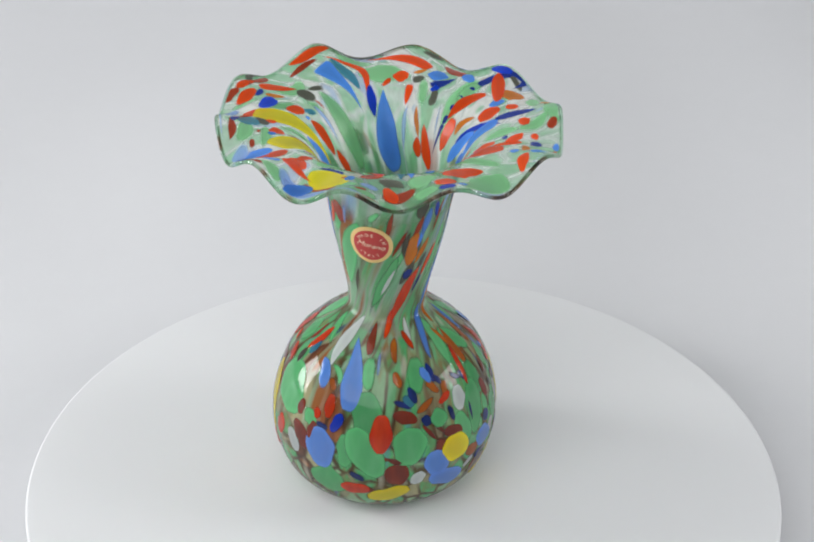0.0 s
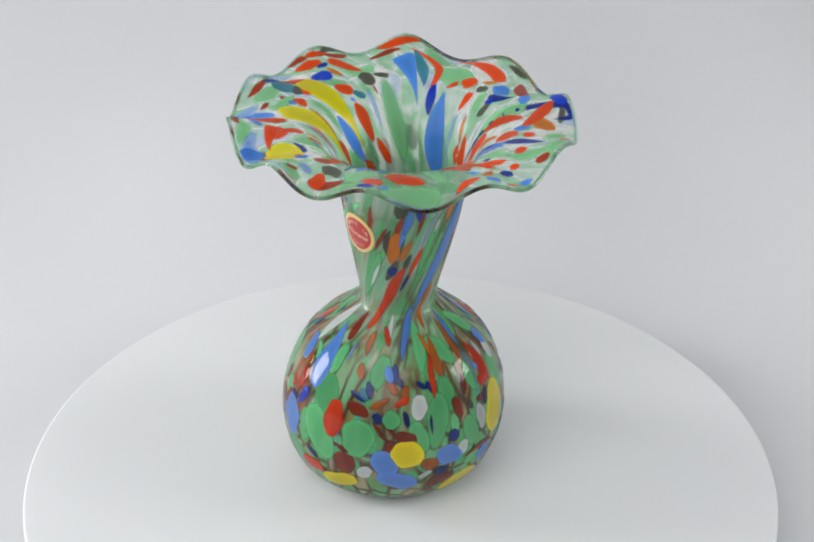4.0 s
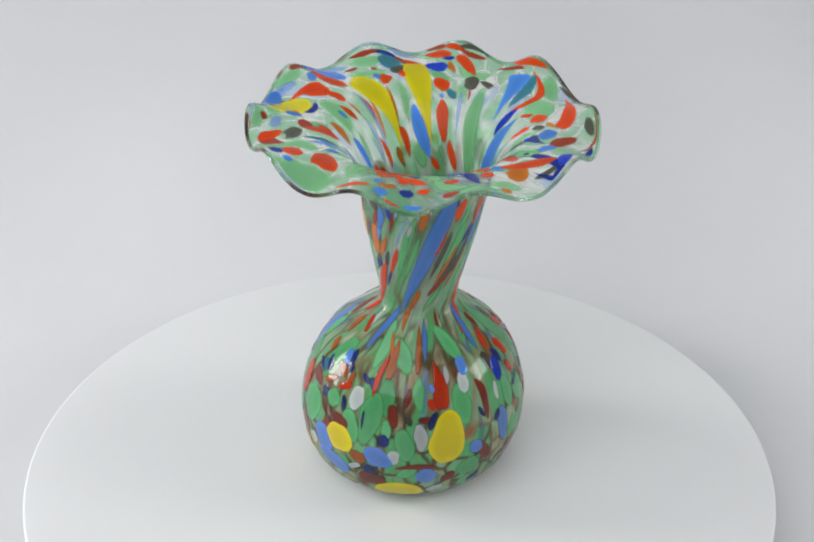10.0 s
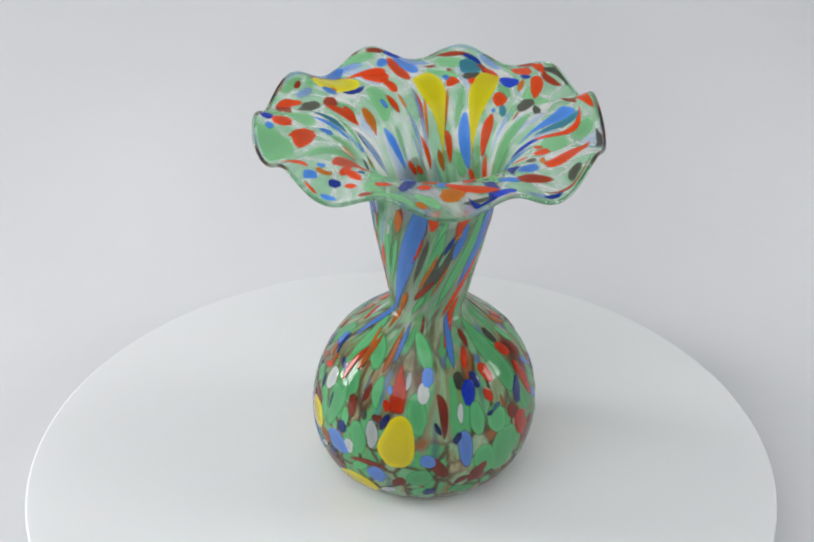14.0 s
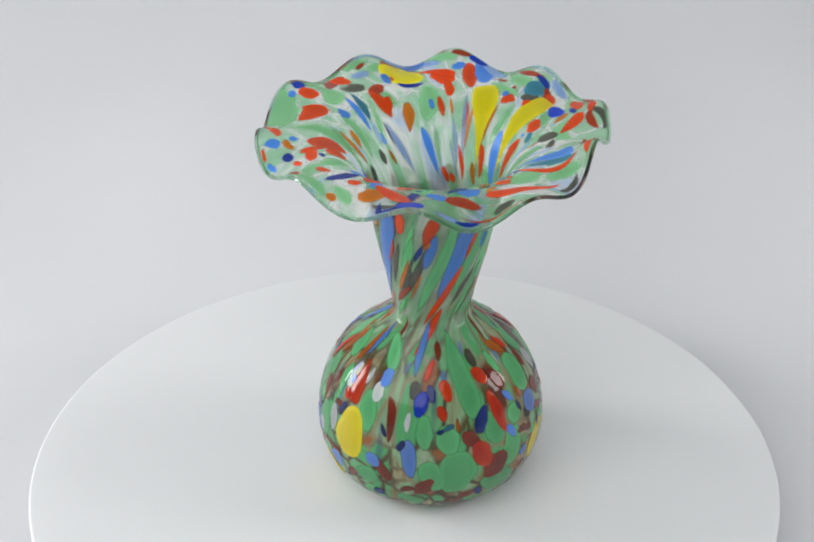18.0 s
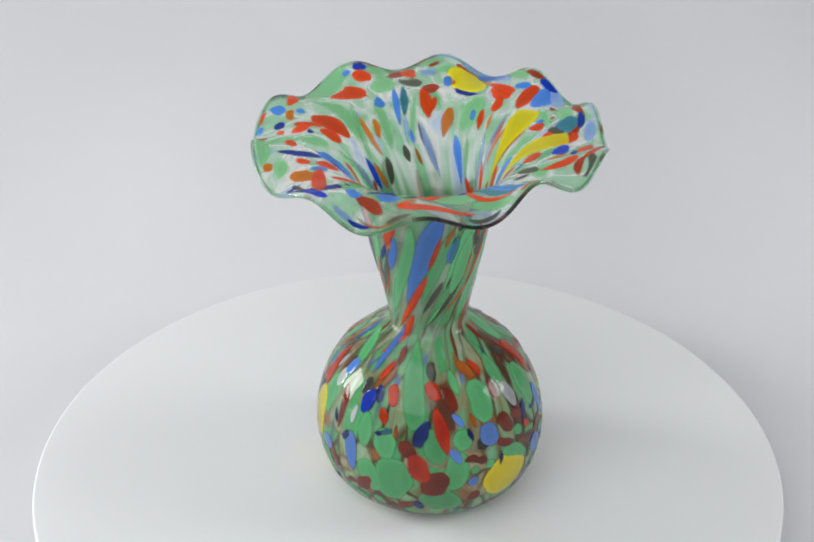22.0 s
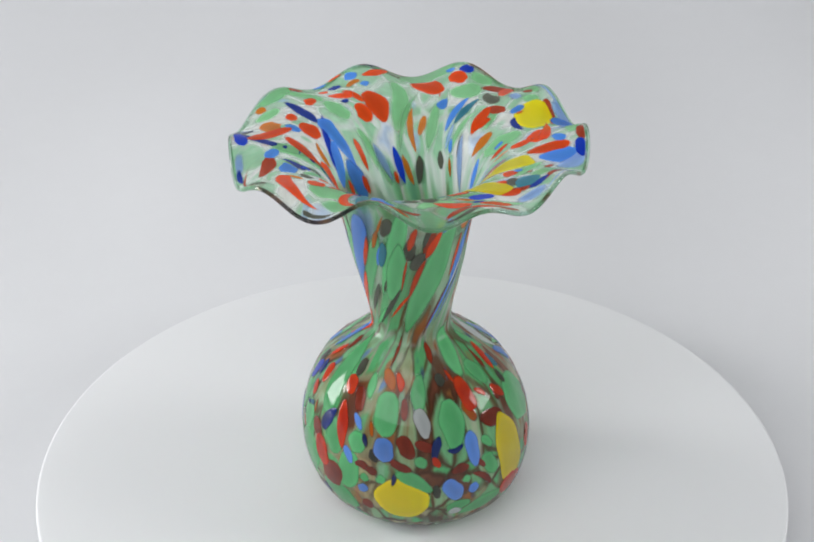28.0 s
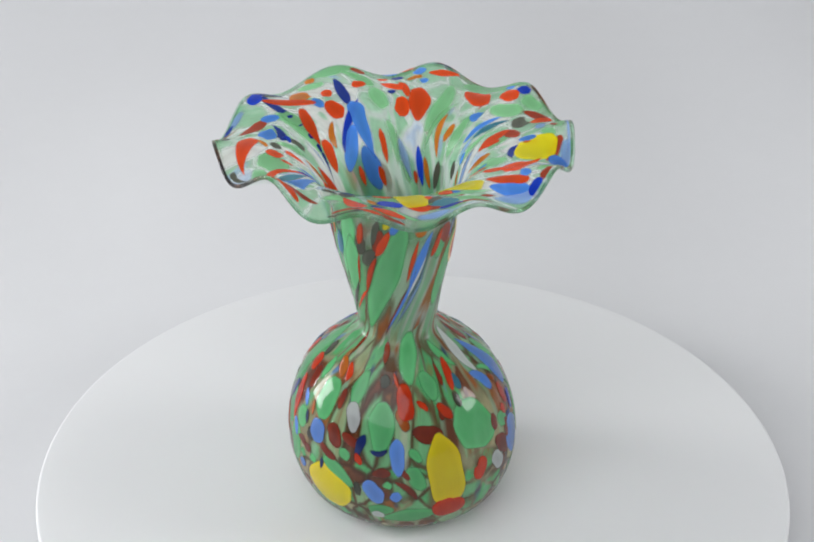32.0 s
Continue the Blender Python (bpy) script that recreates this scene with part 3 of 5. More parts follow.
def bulb_flecks():
    fleck("green", "bulb", 79.5, 311, 73.8, 314.7, 66.2, 318, 7.2)
    fleck("green", "bulb", 49, 394, 46.6, 400.8, 45.5, 410.6, 5.3)
    fleck("green", "bulb", 85.3, 443.4, 76.6, 446.2, 70.9, 448.6, 8.1)
    fleck("green", "bulb", 119.3, 319.4, 107.9, 320.9, 96.8, 318.6, 5.1)
    fleck("green", "bulb", 70.1, 480.8, 67.8, 490.2, 61.6, 499.8, 6.2)
    fleck("green", "bulb", 66.9, 514.6, 65.7, 516.8, 64.9, 519.3, 3.7)
    fleck("green", "bulb", 87.2, 408.1, 80.3, 408, 73, 409, 6.6)
    fleck("green", "bulb", 51.7, 438.5, 52.2, 447.7, 47.2, 459, 11.7)
    fleck("green", "bulb", 48, 512.3, 50.4, 526.9, 51.2, 541.6, 7.6)
    fleck("green", "bulb", 97.3, 351.6, 90.5, 350.4, 82.6, 352.8, 4.7)
    fleck("green", "bulb", 97.8, 513, 89.2, 513.5, 78.4, 512.4, 9.7)
    fleck("green", "bulb", 89.5, 327.3, 79.8, 325.3, 66.1, 322.6, 9.2)
    fleck("green", "bulb", 77.9, 492.6, 75.3, 494.5, 73.8, 497.7, 4.7)
    fleck("green", "bulb", 67.7, 408.9, 61.2, 412.1, 53.2, 415.8, 9.6)
    fleck("green", "bulb", 73.7, 528.7, 69.3, 530.2, 63.4, 534.4, 6.6)
    fleck("green", "bulb", 109.5, 497.9, 100.9, 495.2, 92.3, 495.4, 5.8)
    fleck("green", "bulb", 93, 258.5, 84.4, 260.6, 76, 259.9, 11.5)
    fleck("green", "bulb", 78.7, 253.6, 69.7, 260.4, 59.3, 268.9, 12.4)
    fleck("green", "bulb", 80.6, 528, 78.1, 530.9, 75, 534, 3.9)
    fleck("green", "bulb", 121.2, 428.9, 101.9, 432.8, 83.8, 436.3, 8.9, 0.3)
    fleck("green", "bulb", 53.6, 341.5, 56.5, 346.4, 58.7, 351, 5.1)
    fleck("green", "bulb", 101.4, 475.2, 92.7, 475.4, 84.2, 476.2, 9.7)
    fleck("green", "bulb", 106.7, 258.9, 99.4, 258.7, 93.1, 261, 5.2)
    fleck("green", "bulb", 67.7, 471.8, 66.7, 474.4, 66.1, 477.4, 4.4)
    fleck("green", "bulb", 76.3, 341.8, 69.5, 344.5, 62.2, 346.5, 7.6)
    fleck("green", "bulb", 125.9, 543.1, 114.7, 534, 103.7, 532.7, 7.0)
    fleck("green", "bulb", 79.2, 285.7, 72, 283.5, 63.6, 282, 13.2)
    fleck("green", "bulb", 75.2, 457.6, 66.5, 456.6, 58.1, 453.5, 10.2)
    fleck("green", "bulb", 95.8, 332.3, 87.7, 332.2, 80.1, 335, 6.8)
    fleck("green", "bulb", 82.6, 416.9, 77.2, 420.1, 70.6, 421.6, 9.1)
    fleck("green", "bulb", 83, 296.2, 80.9, 299.9, 77.7, 304.1, 7.2)
    fleck("green", "bulb", 79.6, 334.4, 75.8, 334.5, 70.7, 335.5, 4.3)
    fleck("green", "bulb", 84.3, 460.5, 79.3, 460.8, 75.1, 461.6, 7.6)
    fleck("green", "bulb", 112.4, 328.2, 104.2, 338.2, 97.1, 344.1, 6.8)
    fleck("green", "bulb", 75.8, 249.3, 69.3, 251.4, 61.6, 250, 7.6)
    fleck("green", "bulb", 93.2, 374.8, 84.5, 375.1, 74.8, 377.7, 7.8)
    fleck("green", "bulb", 48.5, 333.2, 49.8, 336.6, 50.5, 340.3, 5.6)
    fleck("green", "bulb", 105.8, 293.6, 98.6, 291.2, 90.7, 288.2, 6.9)
    fleck("green", "bulb", 53.7, 372.2, 55.7, 378.2, 57.3, 384.9, 8.8)
    fleck("green", "bulb", 46.1, 373.7, 46.7, 379.8, 47.9, 384.1, 6.6)
    fleck("green", "bulb", 108.9, 542.5, 103.6, 546.4, 96.7, 546.6, 6.2)
    fleck("green", "bulb", 57.5, 234.3, 53.8, 240.8, 53.8, 250.8, 14.7)
    fleck("green", "bulb", 99.8, 229.9, 97.4, 239, 92.6, 240.4, 2.9)
    fleck("green", "bulb", 79.3, 223.9, 77.6, 228.6, 74.1, 230.9, 6.2)
    fleck("green", "bulb", 105.4, 218, 112.4, 209.6, 120.2, 205.3, 3.6)
    fleck("green", "bulb", 89.3, 195.4, 83.5, 207, 73.9, 213.7, 18.0)
    fleck("green", "bulb", 66.7, 463.2, 66.1, 465.9, 66.7, 468.7, 4.1)
    fleck("green", "bulb", 71.7, 425.8, 62.4, 424.7, 51.3, 423.5, 15.3)
    fleck("green", "bulb", 117.5, 366.3, 108, 377.7, 100, 380.6, 5.8)
    fleck("green", "bulb", 108.2, 460, 102.1, 461.1, 96.1, 462.7, 3.7)
    fleck("green", "bulb", 52.1, 506.1, 52.9, 511.3, 53.8, 519.6, 6.2)
    fleck("maroon", "bulb", 99.8, 486.2, 95.2, 486.1, 90.6, 486.3, 2.7)
    fleck("maroon", "bulb", 68.2, 264.8, 67.3, 269.4, 67, 274, 2.0)
    fleck("maroon", "bulb", 85.1, 483.7, 81.6, 486.8, 76.7, 490.2, 5.8)
    fleck("maroon", "bulb", 76.3, 478.4, 73.3, 484.2, 72.1, 490.2, 3.4)
    fleck("maroon", "bulb", 80.2, 350.5, 80.1, 354.1, 80.6, 357.6, 2.7)
    fleck("maroon", "bulb", 65.9, 451.5, 60.8, 445.9, 55.5, 443.3, 10.1)
    fleck("maroon", "bulb", 50.8, 396, 53.3, 400.2, 53.8, 404.2, 2.9)
    fleck("maroon", "bulb", 72.8, 522.9, 70.6, 525.3, 68.3, 527.6, 2.4)
    fleck("maroon", "bulb", 58.1, 340.2, 59.8, 351.5, 58.5, 362.9, 2.4)
    fleck("maroon", "bulb", 51, 404, 54.9, 408.5, 59.6, 412.4, 5.7)
    fleck("maroon", "bulb", 67.6, 519.4, 64, 526.9, 58.8, 530.4, 2.6)
    fleck("maroon", "bulb", 67.5, 272.2, 66, 275.8, 65, 279.9, 2.3)
    fleck("maroon", "bulb", 50.8, 261.8, 51.3, 263.7, 52.1, 266.4, 3.8)
    fleck("maroon", "bulb", 69.4, 509.3, 70.8, 514, 70.5, 518.5, 3.9)
    fleck("maroon", "bulb", 58.3, 271.5, 59.8, 277.3, 60.8, 283.2, 9.8)
    fleck("maroon", "bulb", 74, 301.9, 73.4, 308.2, 71.1, 313, 4.8)
    fleck("maroon", "bulb", 50.2, 320.5, 50.3, 326.8, 50.7, 335.9, 7.9)
    fleck("maroon", "bulb", 121.3, 509.9, 116.5, 510.8, 111.7, 510.7, 2.4)
    fleck("maroon", "bulb", 77.6, 427.5, 76.4, 431.6, 72.9, 435.9, 5.6)
    fleck("maroon", "bulb", 84.7, 274.9, 83.4, 281.3, 81.5, 287.9, 4.7)
    fleck("maroon", "bulb", 82.9, 491.7, 81.3, 497.2, 79.4, 502.4, 3.9)
    fleck("maroon", "bulb", 92.8, 345.3, 88.5, 344.7, 84.4, 343.5, 2.4)
    fleck("maroon", "bulb", 49.8, 364.5, 52.8, 368.2, 54.9, 370.9, 4.3)
    fleck("maroon", "bulb", 47.1, 426.3, 48.3, 430.7, 50.6, 435.3, 4.0)
    fleck("maroon", "bulb", 116.1, 417.2, 112.4, 417.1, 107.3, 417.4, 2.4)
    fleck("maroon", "bulb", 92.1, 386.3, 85.6, 389.6, 74, 389.8, 3.2)
    fleck("maroon", "bulb", 100.6, 453.1, 95.8, 456.6, 90.9, 458.6, 4.3)
    fleck("maroon", "bulb", 120.7, 257.1, 113.9, 255.8, 106.5, 256.3, 3.0, 0.3)
    fleck("maroon", "bulb", 65.7, 384.2, 60.7, 387.7, 55.7, 391.1, 4.6)
    fleck("maroon", "bulb", 70.4, 466.6, 69.7, 470, 69, 472.7, 3.3)
    fleck("maroon", "bulb", 124.1, 373, 118.4, 373.1, 111.5, 371.5, 1.4)
    fleck("maroon", "bulb", 69.7, 297, 69.8, 299.7, 71.1, 302.6, 4.4)
    fleck("maroon", "bulb", 82, 294, 76.7, 299.6, 73, 304.2, 1.7)
    fleck("maroon", "bulb", 87.7, 531, 85.3, 538.8, 85, 547, 6.5)
    fleck("maroon", "bulb", 85.9, 336, 81.1, 337.3, 76.5, 339, 3.8)
    fleck("maroon", "bulb", 53.1, 463.1, 52.7, 465.8, 52.7, 469.5, 5.2)
    fleck("maroon", "bulb", 70.6, 460.7, 71.3, 464.8, 69, 468.8, 3.1)
    fleck("maroon", "bulb", 94.2, 549.1, 91.4, 548.4, 88.9, 549, 2.1)
    fleck("maroon", "bulb", 111.2, 557.5, 105.3, 557.1, 101.2, 556, 2.0)
    fleck("maroon", "bulb", 76.8, 232.2, 73.7, 231, 69.3, 229.4, 3.6)
    fleck("maroon", "bulb", 72.8, 218.1, 69, 224.2, 63.4, 227.3, 6.7)
    fleck("maroon", "bulb", 82.9, 221.9, 79.4, 220.9, 76.2, 220.7, 3.7)
    fleck("maroon", "bulb", 79.8, 290, 76.1, 293.9, 72.1, 297.9, 1.8)
    fleck("maroon", "bulb", 124.3, 478.1, 117.1, 474.2, 110.1, 471, 1.5)
    fleck("dark", "bulb", 110.9, 446.4, 106.9, 445.1, 102.6, 447.1, 3.3)
    fleck("dark", "bulb", 99.7, 399.9, 96.3, 401, 92.7, 399.7, 3.9)
    fleck("dark", "bulb", 108.1, 511.5, 105.6, 513.1, 102.8, 511.9, 3.5)
    fleck("dark", "bulb", 81.4, 344.3, 79.9, 345.9, 77.7, 347, 2.3)
    fleck("dark", "bulb", 78.9, 470, 76.4, 471.2, 73.9, 472.9, 4.6)
    fleck("dark", "bulb", 65.8, 501, 62.1, 501.4, 58.6, 501.8, 2.8)
    fleck("dark", "bulb", 98.5, 561.9, 94.8, 561.6, 91.6, 562.2, 2.7)
    fleck("orange", "bulb", 61.3, 315.9, 60.5, 320.6, 60.5, 325.2, 5.4)
    fleck("orange", "bulb", 95.6, 523.4, 91.4, 525.3, 87, 528.3, 3.8)
    fleck("orange", "bulb", 117.9, 350.3, 108.7, 350.4, 97.6, 349.5, 2.4, 0.3)
    fleck("orange", "bulb", 114.1, 279.2, 109.1, 277.1, 103.5, 278.3, 2.6)
    fleck("orange", "bulb", 100.7, 276.7, 97.5, 278.1, 94.5, 279.7, 2.8)
    fleck("orange", "bulb", 94, 308.2, 90.8, 307.3, 87.2, 306.8, 2.8)
    fleck("orange", "bulb", 109.7, 468.3, 106.4, 473.1, 101.9, 477.3, 3.9)
    fleck("orange", "bulb", 112.5, 332.2, 103.4, 331.6, 94.8, 330.7, 3.2, 0.3)
    fleck("orange", "bulb", 94.8, 296.1, 92.7, 299.8, 89.9, 302.9, 2.8)
    fleck("orange", "bulb", 84.4, 287.5, 86.3, 293, 89.2, 299, 2.6)
    fleck("orange", "bulb", 94.7, 233.9, 92.6, 237.5, 90.5, 238.3, 2.7)
    fleck("orange", "bulb", 85.8, 425.6, 82.3, 425.8, 79.2, 426.5, 1.7)
    fleck("orange", "bulb", 89.6, 467, 86, 468.1, 83.1, 469.1, 1.8)
    fleck("orange", "bulb", 125.5, 338.3, 120, 332.2, 114, 332.5, 1.9)
    fleck("orange", "bulb", 113.8, 322.6, 106.9, 327.8, 99.9, 330.7, 1.9)
    fleck("navy", "bulb", 95.2, 314.4, 92.9, 317.5, 91.7, 322.2, 2.1)
    fleck("navy", "bulb", 83.2, 360.8, 79.6, 358.4, 75.6, 356.8, 3.0)
    fleck("navy", "bulb", 88, 443.8, 83.2, 439.3, 77.3, 437.3, 4.8, 0.2)
    fleck("navy", "bulb", 81.6, 321.2, 78, 321.3, 73.1, 321.5, 1.4)
    fleck("navy", "bulb", 70.5, 480.9, 67.6, 481, 64.4, 479.9, 1.9)
    fleck("navy", "bulb", 94.3, 320, 92.1, 322.5, 89.3, 324, 2.2)
    fleck("navy", "bulb", 51.7, 435.4, 49.3, 437.1, 46.2, 438.8, 3.3)
    fleck("navy", "bulb", 71.9, 394.7, 73.6, 396.4, 76.3, 398.1, 2.8)
    fleck("navy", "bulb", 98.7, 410.1, 95.2, 411.4, 91.6, 412.5, 3.1)
    fleck("navy", "bulb", 79.4, 507.8, 78.4, 512.7, 80.5, 517.4, 2.2)
    fleck("navy", "bulb", 84.2, 306.4, 80.9, 308.1, 77.1, 308.8, 2.4)
    fleck("navy", "bulb", 89.7, 275, 88.3, 280, 86.3, 285.4, 2.3)
    fleck("navy", "bulb", 54.2, 324.2, 55.7, 327.2, 56.1, 330.9, 4.5)
    fleck("navy", "bulb", 60.3, 253.3, 58.4, 257.5, 56.7, 261.4, 2.7)
    fleck("navy", "bulb", 80.8, 414.3, 80.4, 416.2, 81.4, 418.2, 2.1)
    fleck("navy", "bulb", 96.8, 302.6, 94.7, 304.4, 92.5, 306, 2.2)
    fleck("navy", "bulb", 70.7, 330.4, 70.5, 333.6, 70.5, 336.9, 5.0)
    fleck("navy", "bulb", 85, 505.2, 80.7, 502.6, 75, 500.7, 3.2)
    fleck("navy", "bulb", 94.4, 284.5, 91.1, 286.7, 88, 288, 2.8)
    fleck("navy", "bulb", 81.4, 384.6, 78.3, 386.6, 75.8, 388.3, 1.9)
    fleck("navy", "bulb", 84, 463.8, 81.6, 465.1, 78.1, 466.4, 2.1)
    fleck("navy", "bulb", 76.9, 233.2, 76.4, 236.7, 76.1, 240.6, 2.5)
    fleck("navy", "bulb", 82.9, 291.3, 81, 292.8, 78.8, 294.6, 3.5)
    fleck("navy", "bulb", 46.3, 380, 47, 383.5, 49.1, 386.5, 4.2)
    fleck("navy", "bulb", 102.3, 300.5, 98, 301.3, 93.8, 301.7, 2.6)
    fleck("sky", "bulb", 108.9, 265.5, 103.5, 265.2, 98.2, 265.1, 2.0)
    fleck("blue", "bulb", 120, 356.6, 110.9, 355.8, 101.8, 354.9, 2.0)
    fleck("blue", "bulb", 84.6, 522.1, 77.9, 521.8, 69.7, 522.5, 5.4)
    fleck("blue", "bulb", 52.1, 352.3, 54.2, 355.6, 56.9, 360.2, 7.7)
    fleck("blue", "bulb", 61.4, 517.8, 60.5, 520.3, 59.3, 522.9, 4.5)
    fleck("blue", "bulb", 94, 356.9, 92.2, 358.2, 90.3, 358.6, 2.0)
    fleck("blue", "bulb", 124.1, 407.4, 112.6, 401.4, 101.1, 399.4, 2.7)
    fleck("blue", "bulb", 76.8, 399.9, 69.4, 400.7, 59.6, 402.2, 5.9)
    fleck("blue", "bulb", 125.3, 322.4, 114, 310.5, 102.7, 306.3, 2.8)
    fleck("blue", "bulb", 83.9, 474.6, 79.4, 475.6, 74.6, 477.3, 7.6)
    fleck("blue", "bulb", 55.9, 294.4, 53.1, 305.2, 50.5, 314.3, 8.4)
    fleck("blue", "bulb", 66.3, 505.6, 62.4, 509.3, 56.9, 512.4, 6.8)
    fleck("blue", "bulb", 65.5, 324.6, 62.7, 330.8, 60.3, 338.6, 8.2)
    fleck("blue", "bulb", 76.5, 454, 73.7, 456.4, 70.2, 458.8, 3.1)
    fleck("blue", "bulb", 90.5, 456.3, 87.6, 459.4, 84.4, 462.5, 2.5)
    fleck("blue", "bulb", 67.9, 295.8, 61.6, 298.4, 57.5, 303.3, 10.2)
    fleck("blue", "bulb", 101.2, 296.3, 97.8, 297.1, 94.3, 299.8, 2.9)
    fleck("blue", "bulb", 113.1, 241.1, 98.9, 248.6, 85.1, 249.1, 7.9, 0.4)
    fleck("blue", "bulb", 66.8, 378.6, 64.4, 382, 61.6, 384.2, 5.3)
    fleck("blue", "bulb", 102.5, 380.6, 98.7, 380.6, 94.8, 379.8, 4.2)
    fleck("blue", "bulb", 75.4, 234.7, 67.6, 236.7, 59, 238.6, 12.4)
    fleck("blue", "bulb", 62.5, 463.3, 60.9, 464.8, 59.2, 466.6, 4.5)
    fleck("blue", "bulb", 100.5, 221.4, 96.7, 227.9, 89.9, 231.1, 4.5, 0.2)
    fleck("teal", "bulb", 97.7, 208.2, 100.9, 207.5, 104.4, 209.2, 3.1)
    fleck("teal", "bulb", 80.7, 417, 81.9, 420.6, 83.1, 424.2, 2.2)
    fleck("teal", "bulb", 91.3, 281, 89.2, 283.8, 87, 286, 3.2)
    fleck("cobalt", "bulb", 95.9, 407.5, 91.4, 405.5, 86, 404.1, 5.0)
    fleck("cobalt", "bulb", 83.3, 246.8, 79.4, 245.1, 75.5, 242.6, 3.9)
    fleck("red", "bulb", 109.8, 519.4, 105.3, 522.2, 102, 524.4, 1.7)
    fleck("red", "bulb", 84.6, 269.1, 77.2, 268.8, 69.7, 268.6, 8.0)
    fleck("red", "bulb", 88.1, 356, 86.1, 357.9, 83.4, 358.8, 2.7)
    fleck("red", "bulb", 102.8, 442.2, 99.4, 446.1, 95.6, 448.4, 4.7)
    fleck("red", "bulb", 109.4, 478.5, 105.3, 482.2, 101.3, 482.9, 2.7)
    fleck("red", "bulb", 127.1, 280.9, 120.3, 274.1, 113.2, 268.2, 2.4)
    fleck("red", "bulb", 74.3, 434.6, 68.3, 438.2, 62.6, 440.6, 7.3)
    fleck("red", "bulb", 105.3, 527.5, 97.1, 527.4, 91, 528.8, 6.1, 0.1)
    fleck("red", "bulb", 130.9, 424.5, 120.9, 409.7, 109.6, 395.1, 2.8)
    fleck("red", "bulb", 109, 413.8, 104.4, 409.8, 99.5, 406.7, 2.3)
    fleck("red", "bulb", 104.3, 360.7, 94.1, 363.2, 83.7, 364.1, 5.9, 0.5)
    fleck("red", "bulb", 93.1, 446.9, 84.4, 449.8, 74.7, 452.3, 4.8)
    fleck("red", "bulb", 104.3, 327.7, 95.7, 324.9, 87.1, 324.5, 2.4)
    fleck("red", "bulb", 85.9, 301.4, 87.4, 305.9, 89, 309.7, 2.7)
    fleck("red", "bulb", 52, 248.6, 51.9, 256.4, 52.6, 264, 5.9)
    fleck("red", "bulb", 90.4, 415.1, 87.8, 417.5, 84.5, 418.5, 3.5)
    fleck("red", "bulb", 77.3, 500.5, 75, 502, 72.7, 503.6, 2.7)
    fleck("red", "bulb", 100.4, 419.2, 96.6, 420.4, 91.8, 422.3, 4.0)
    fleck("red", "bulb", 98.2, 534.3, 96.1, 538.4, 93.5, 541.1, 2.2)
    fleck("red", "bulb", 116.7, 287.5, 112.4, 291.7, 108.1, 295.2, 2.3)
    fleck("red", "bulb", 55.7, 539.2, 52.6, 547, 53.3, 555.5, 10.2)
    fleck("red", "bulb", 89.9, 239.3, 84.9, 239.2, 79.6, 239.4, 4.2)
    fleck("red", "bulb", 82.3, 230.8, 80.5, 232.6, 78.2, 232.4, 3.0)
    fleck("red", "bulb", 68.9, 204, 66.5, 205.4, 61, 203.2, 6.6)
    fleck("red", "bulb", 111.7, 568.7, 104.8, 565.3, 98.2, 561.5, 3.2)
    fleck("red", "bulb", 89.1, 194.4, 92.5, 191.2, 95.9, 187.5, 3.6)
    fleck("yellow", "bulb", 55.1, 472, 57.5, 483.5, 57.4, 497.2, 18.7)
    fleck("yellow", "bulb", 47.2, 262.2, 49.5, 273.9, 52.6, 284.1, 7.6)
    fleck("yellow", "bulb", 69.4, 301.7, 66.3, 308.7, 63.1, 316.6, 10.9)
    fleck("yellow", "bulb", 82.8, 368, 72.8, 366.3, 61.1, 366.3, 13.4, 0.2)
    fleck("yellow", "bulb", 41.5, 330.5, 44.7, 341.7, 42.8, 354.4, 10.9)
    fleck("yellow", "bulb", 85.4, 543.8, 71.7, 545.5, 55.3, 547.1, 14.4, 0.3)
    fleck("white", "bulb", 53.5, 315, 55.4, 318.3, 57.2, 322.9, 2.8)
    fleck("white", "bulb", 89.6, 315.9, 85.1, 315.1, 80, 314.5, 5.9)
    fleck("white", "bulb", 79, 350.4, 73.1, 352.5, 66.5, 352.7, 5.0)
    fleck("white", "bulb", 87.9, 399.8, 83.9, 398.9, 79.3, 399, 2.3)
    fleck("white", "bulb", 44.5, 356.7, 46.1, 361.6, 47.6, 366.5, 3.0)
    fleck("white", "bulb", 95.6, 494.1, 91.1, 496.1, 84.4, 498.2, 5.4)
    fleck("white", "bulb", 50.9, 507.6, 50.2, 510.5, 50.1, 514.2, 3.7)
    fleck("white", "bulb", 101.1, 368.4, 96.6, 368.5, 92.7, 367.9, 2.2)
    fleck("white", "bulb", 54.3, 285, 57.1, 288, 59.4, 291, 5.1)
    fleck("white", "bulb", 96.8, 379.2, 92.2, 378.2, 88.4, 379.2, 4.4)
    fleck("white", "bulb", 121.8, 296, 114.8, 293.5, 108, 294.5, 2.1)
    fleck("white", "bulb", 121.3, 236.9, 109.8, 229, 99, 230, 4.4)
    fleck("white", "bulb", 68, 214.6, 64.2, 218.4, 59.6, 221.2, 5.9)
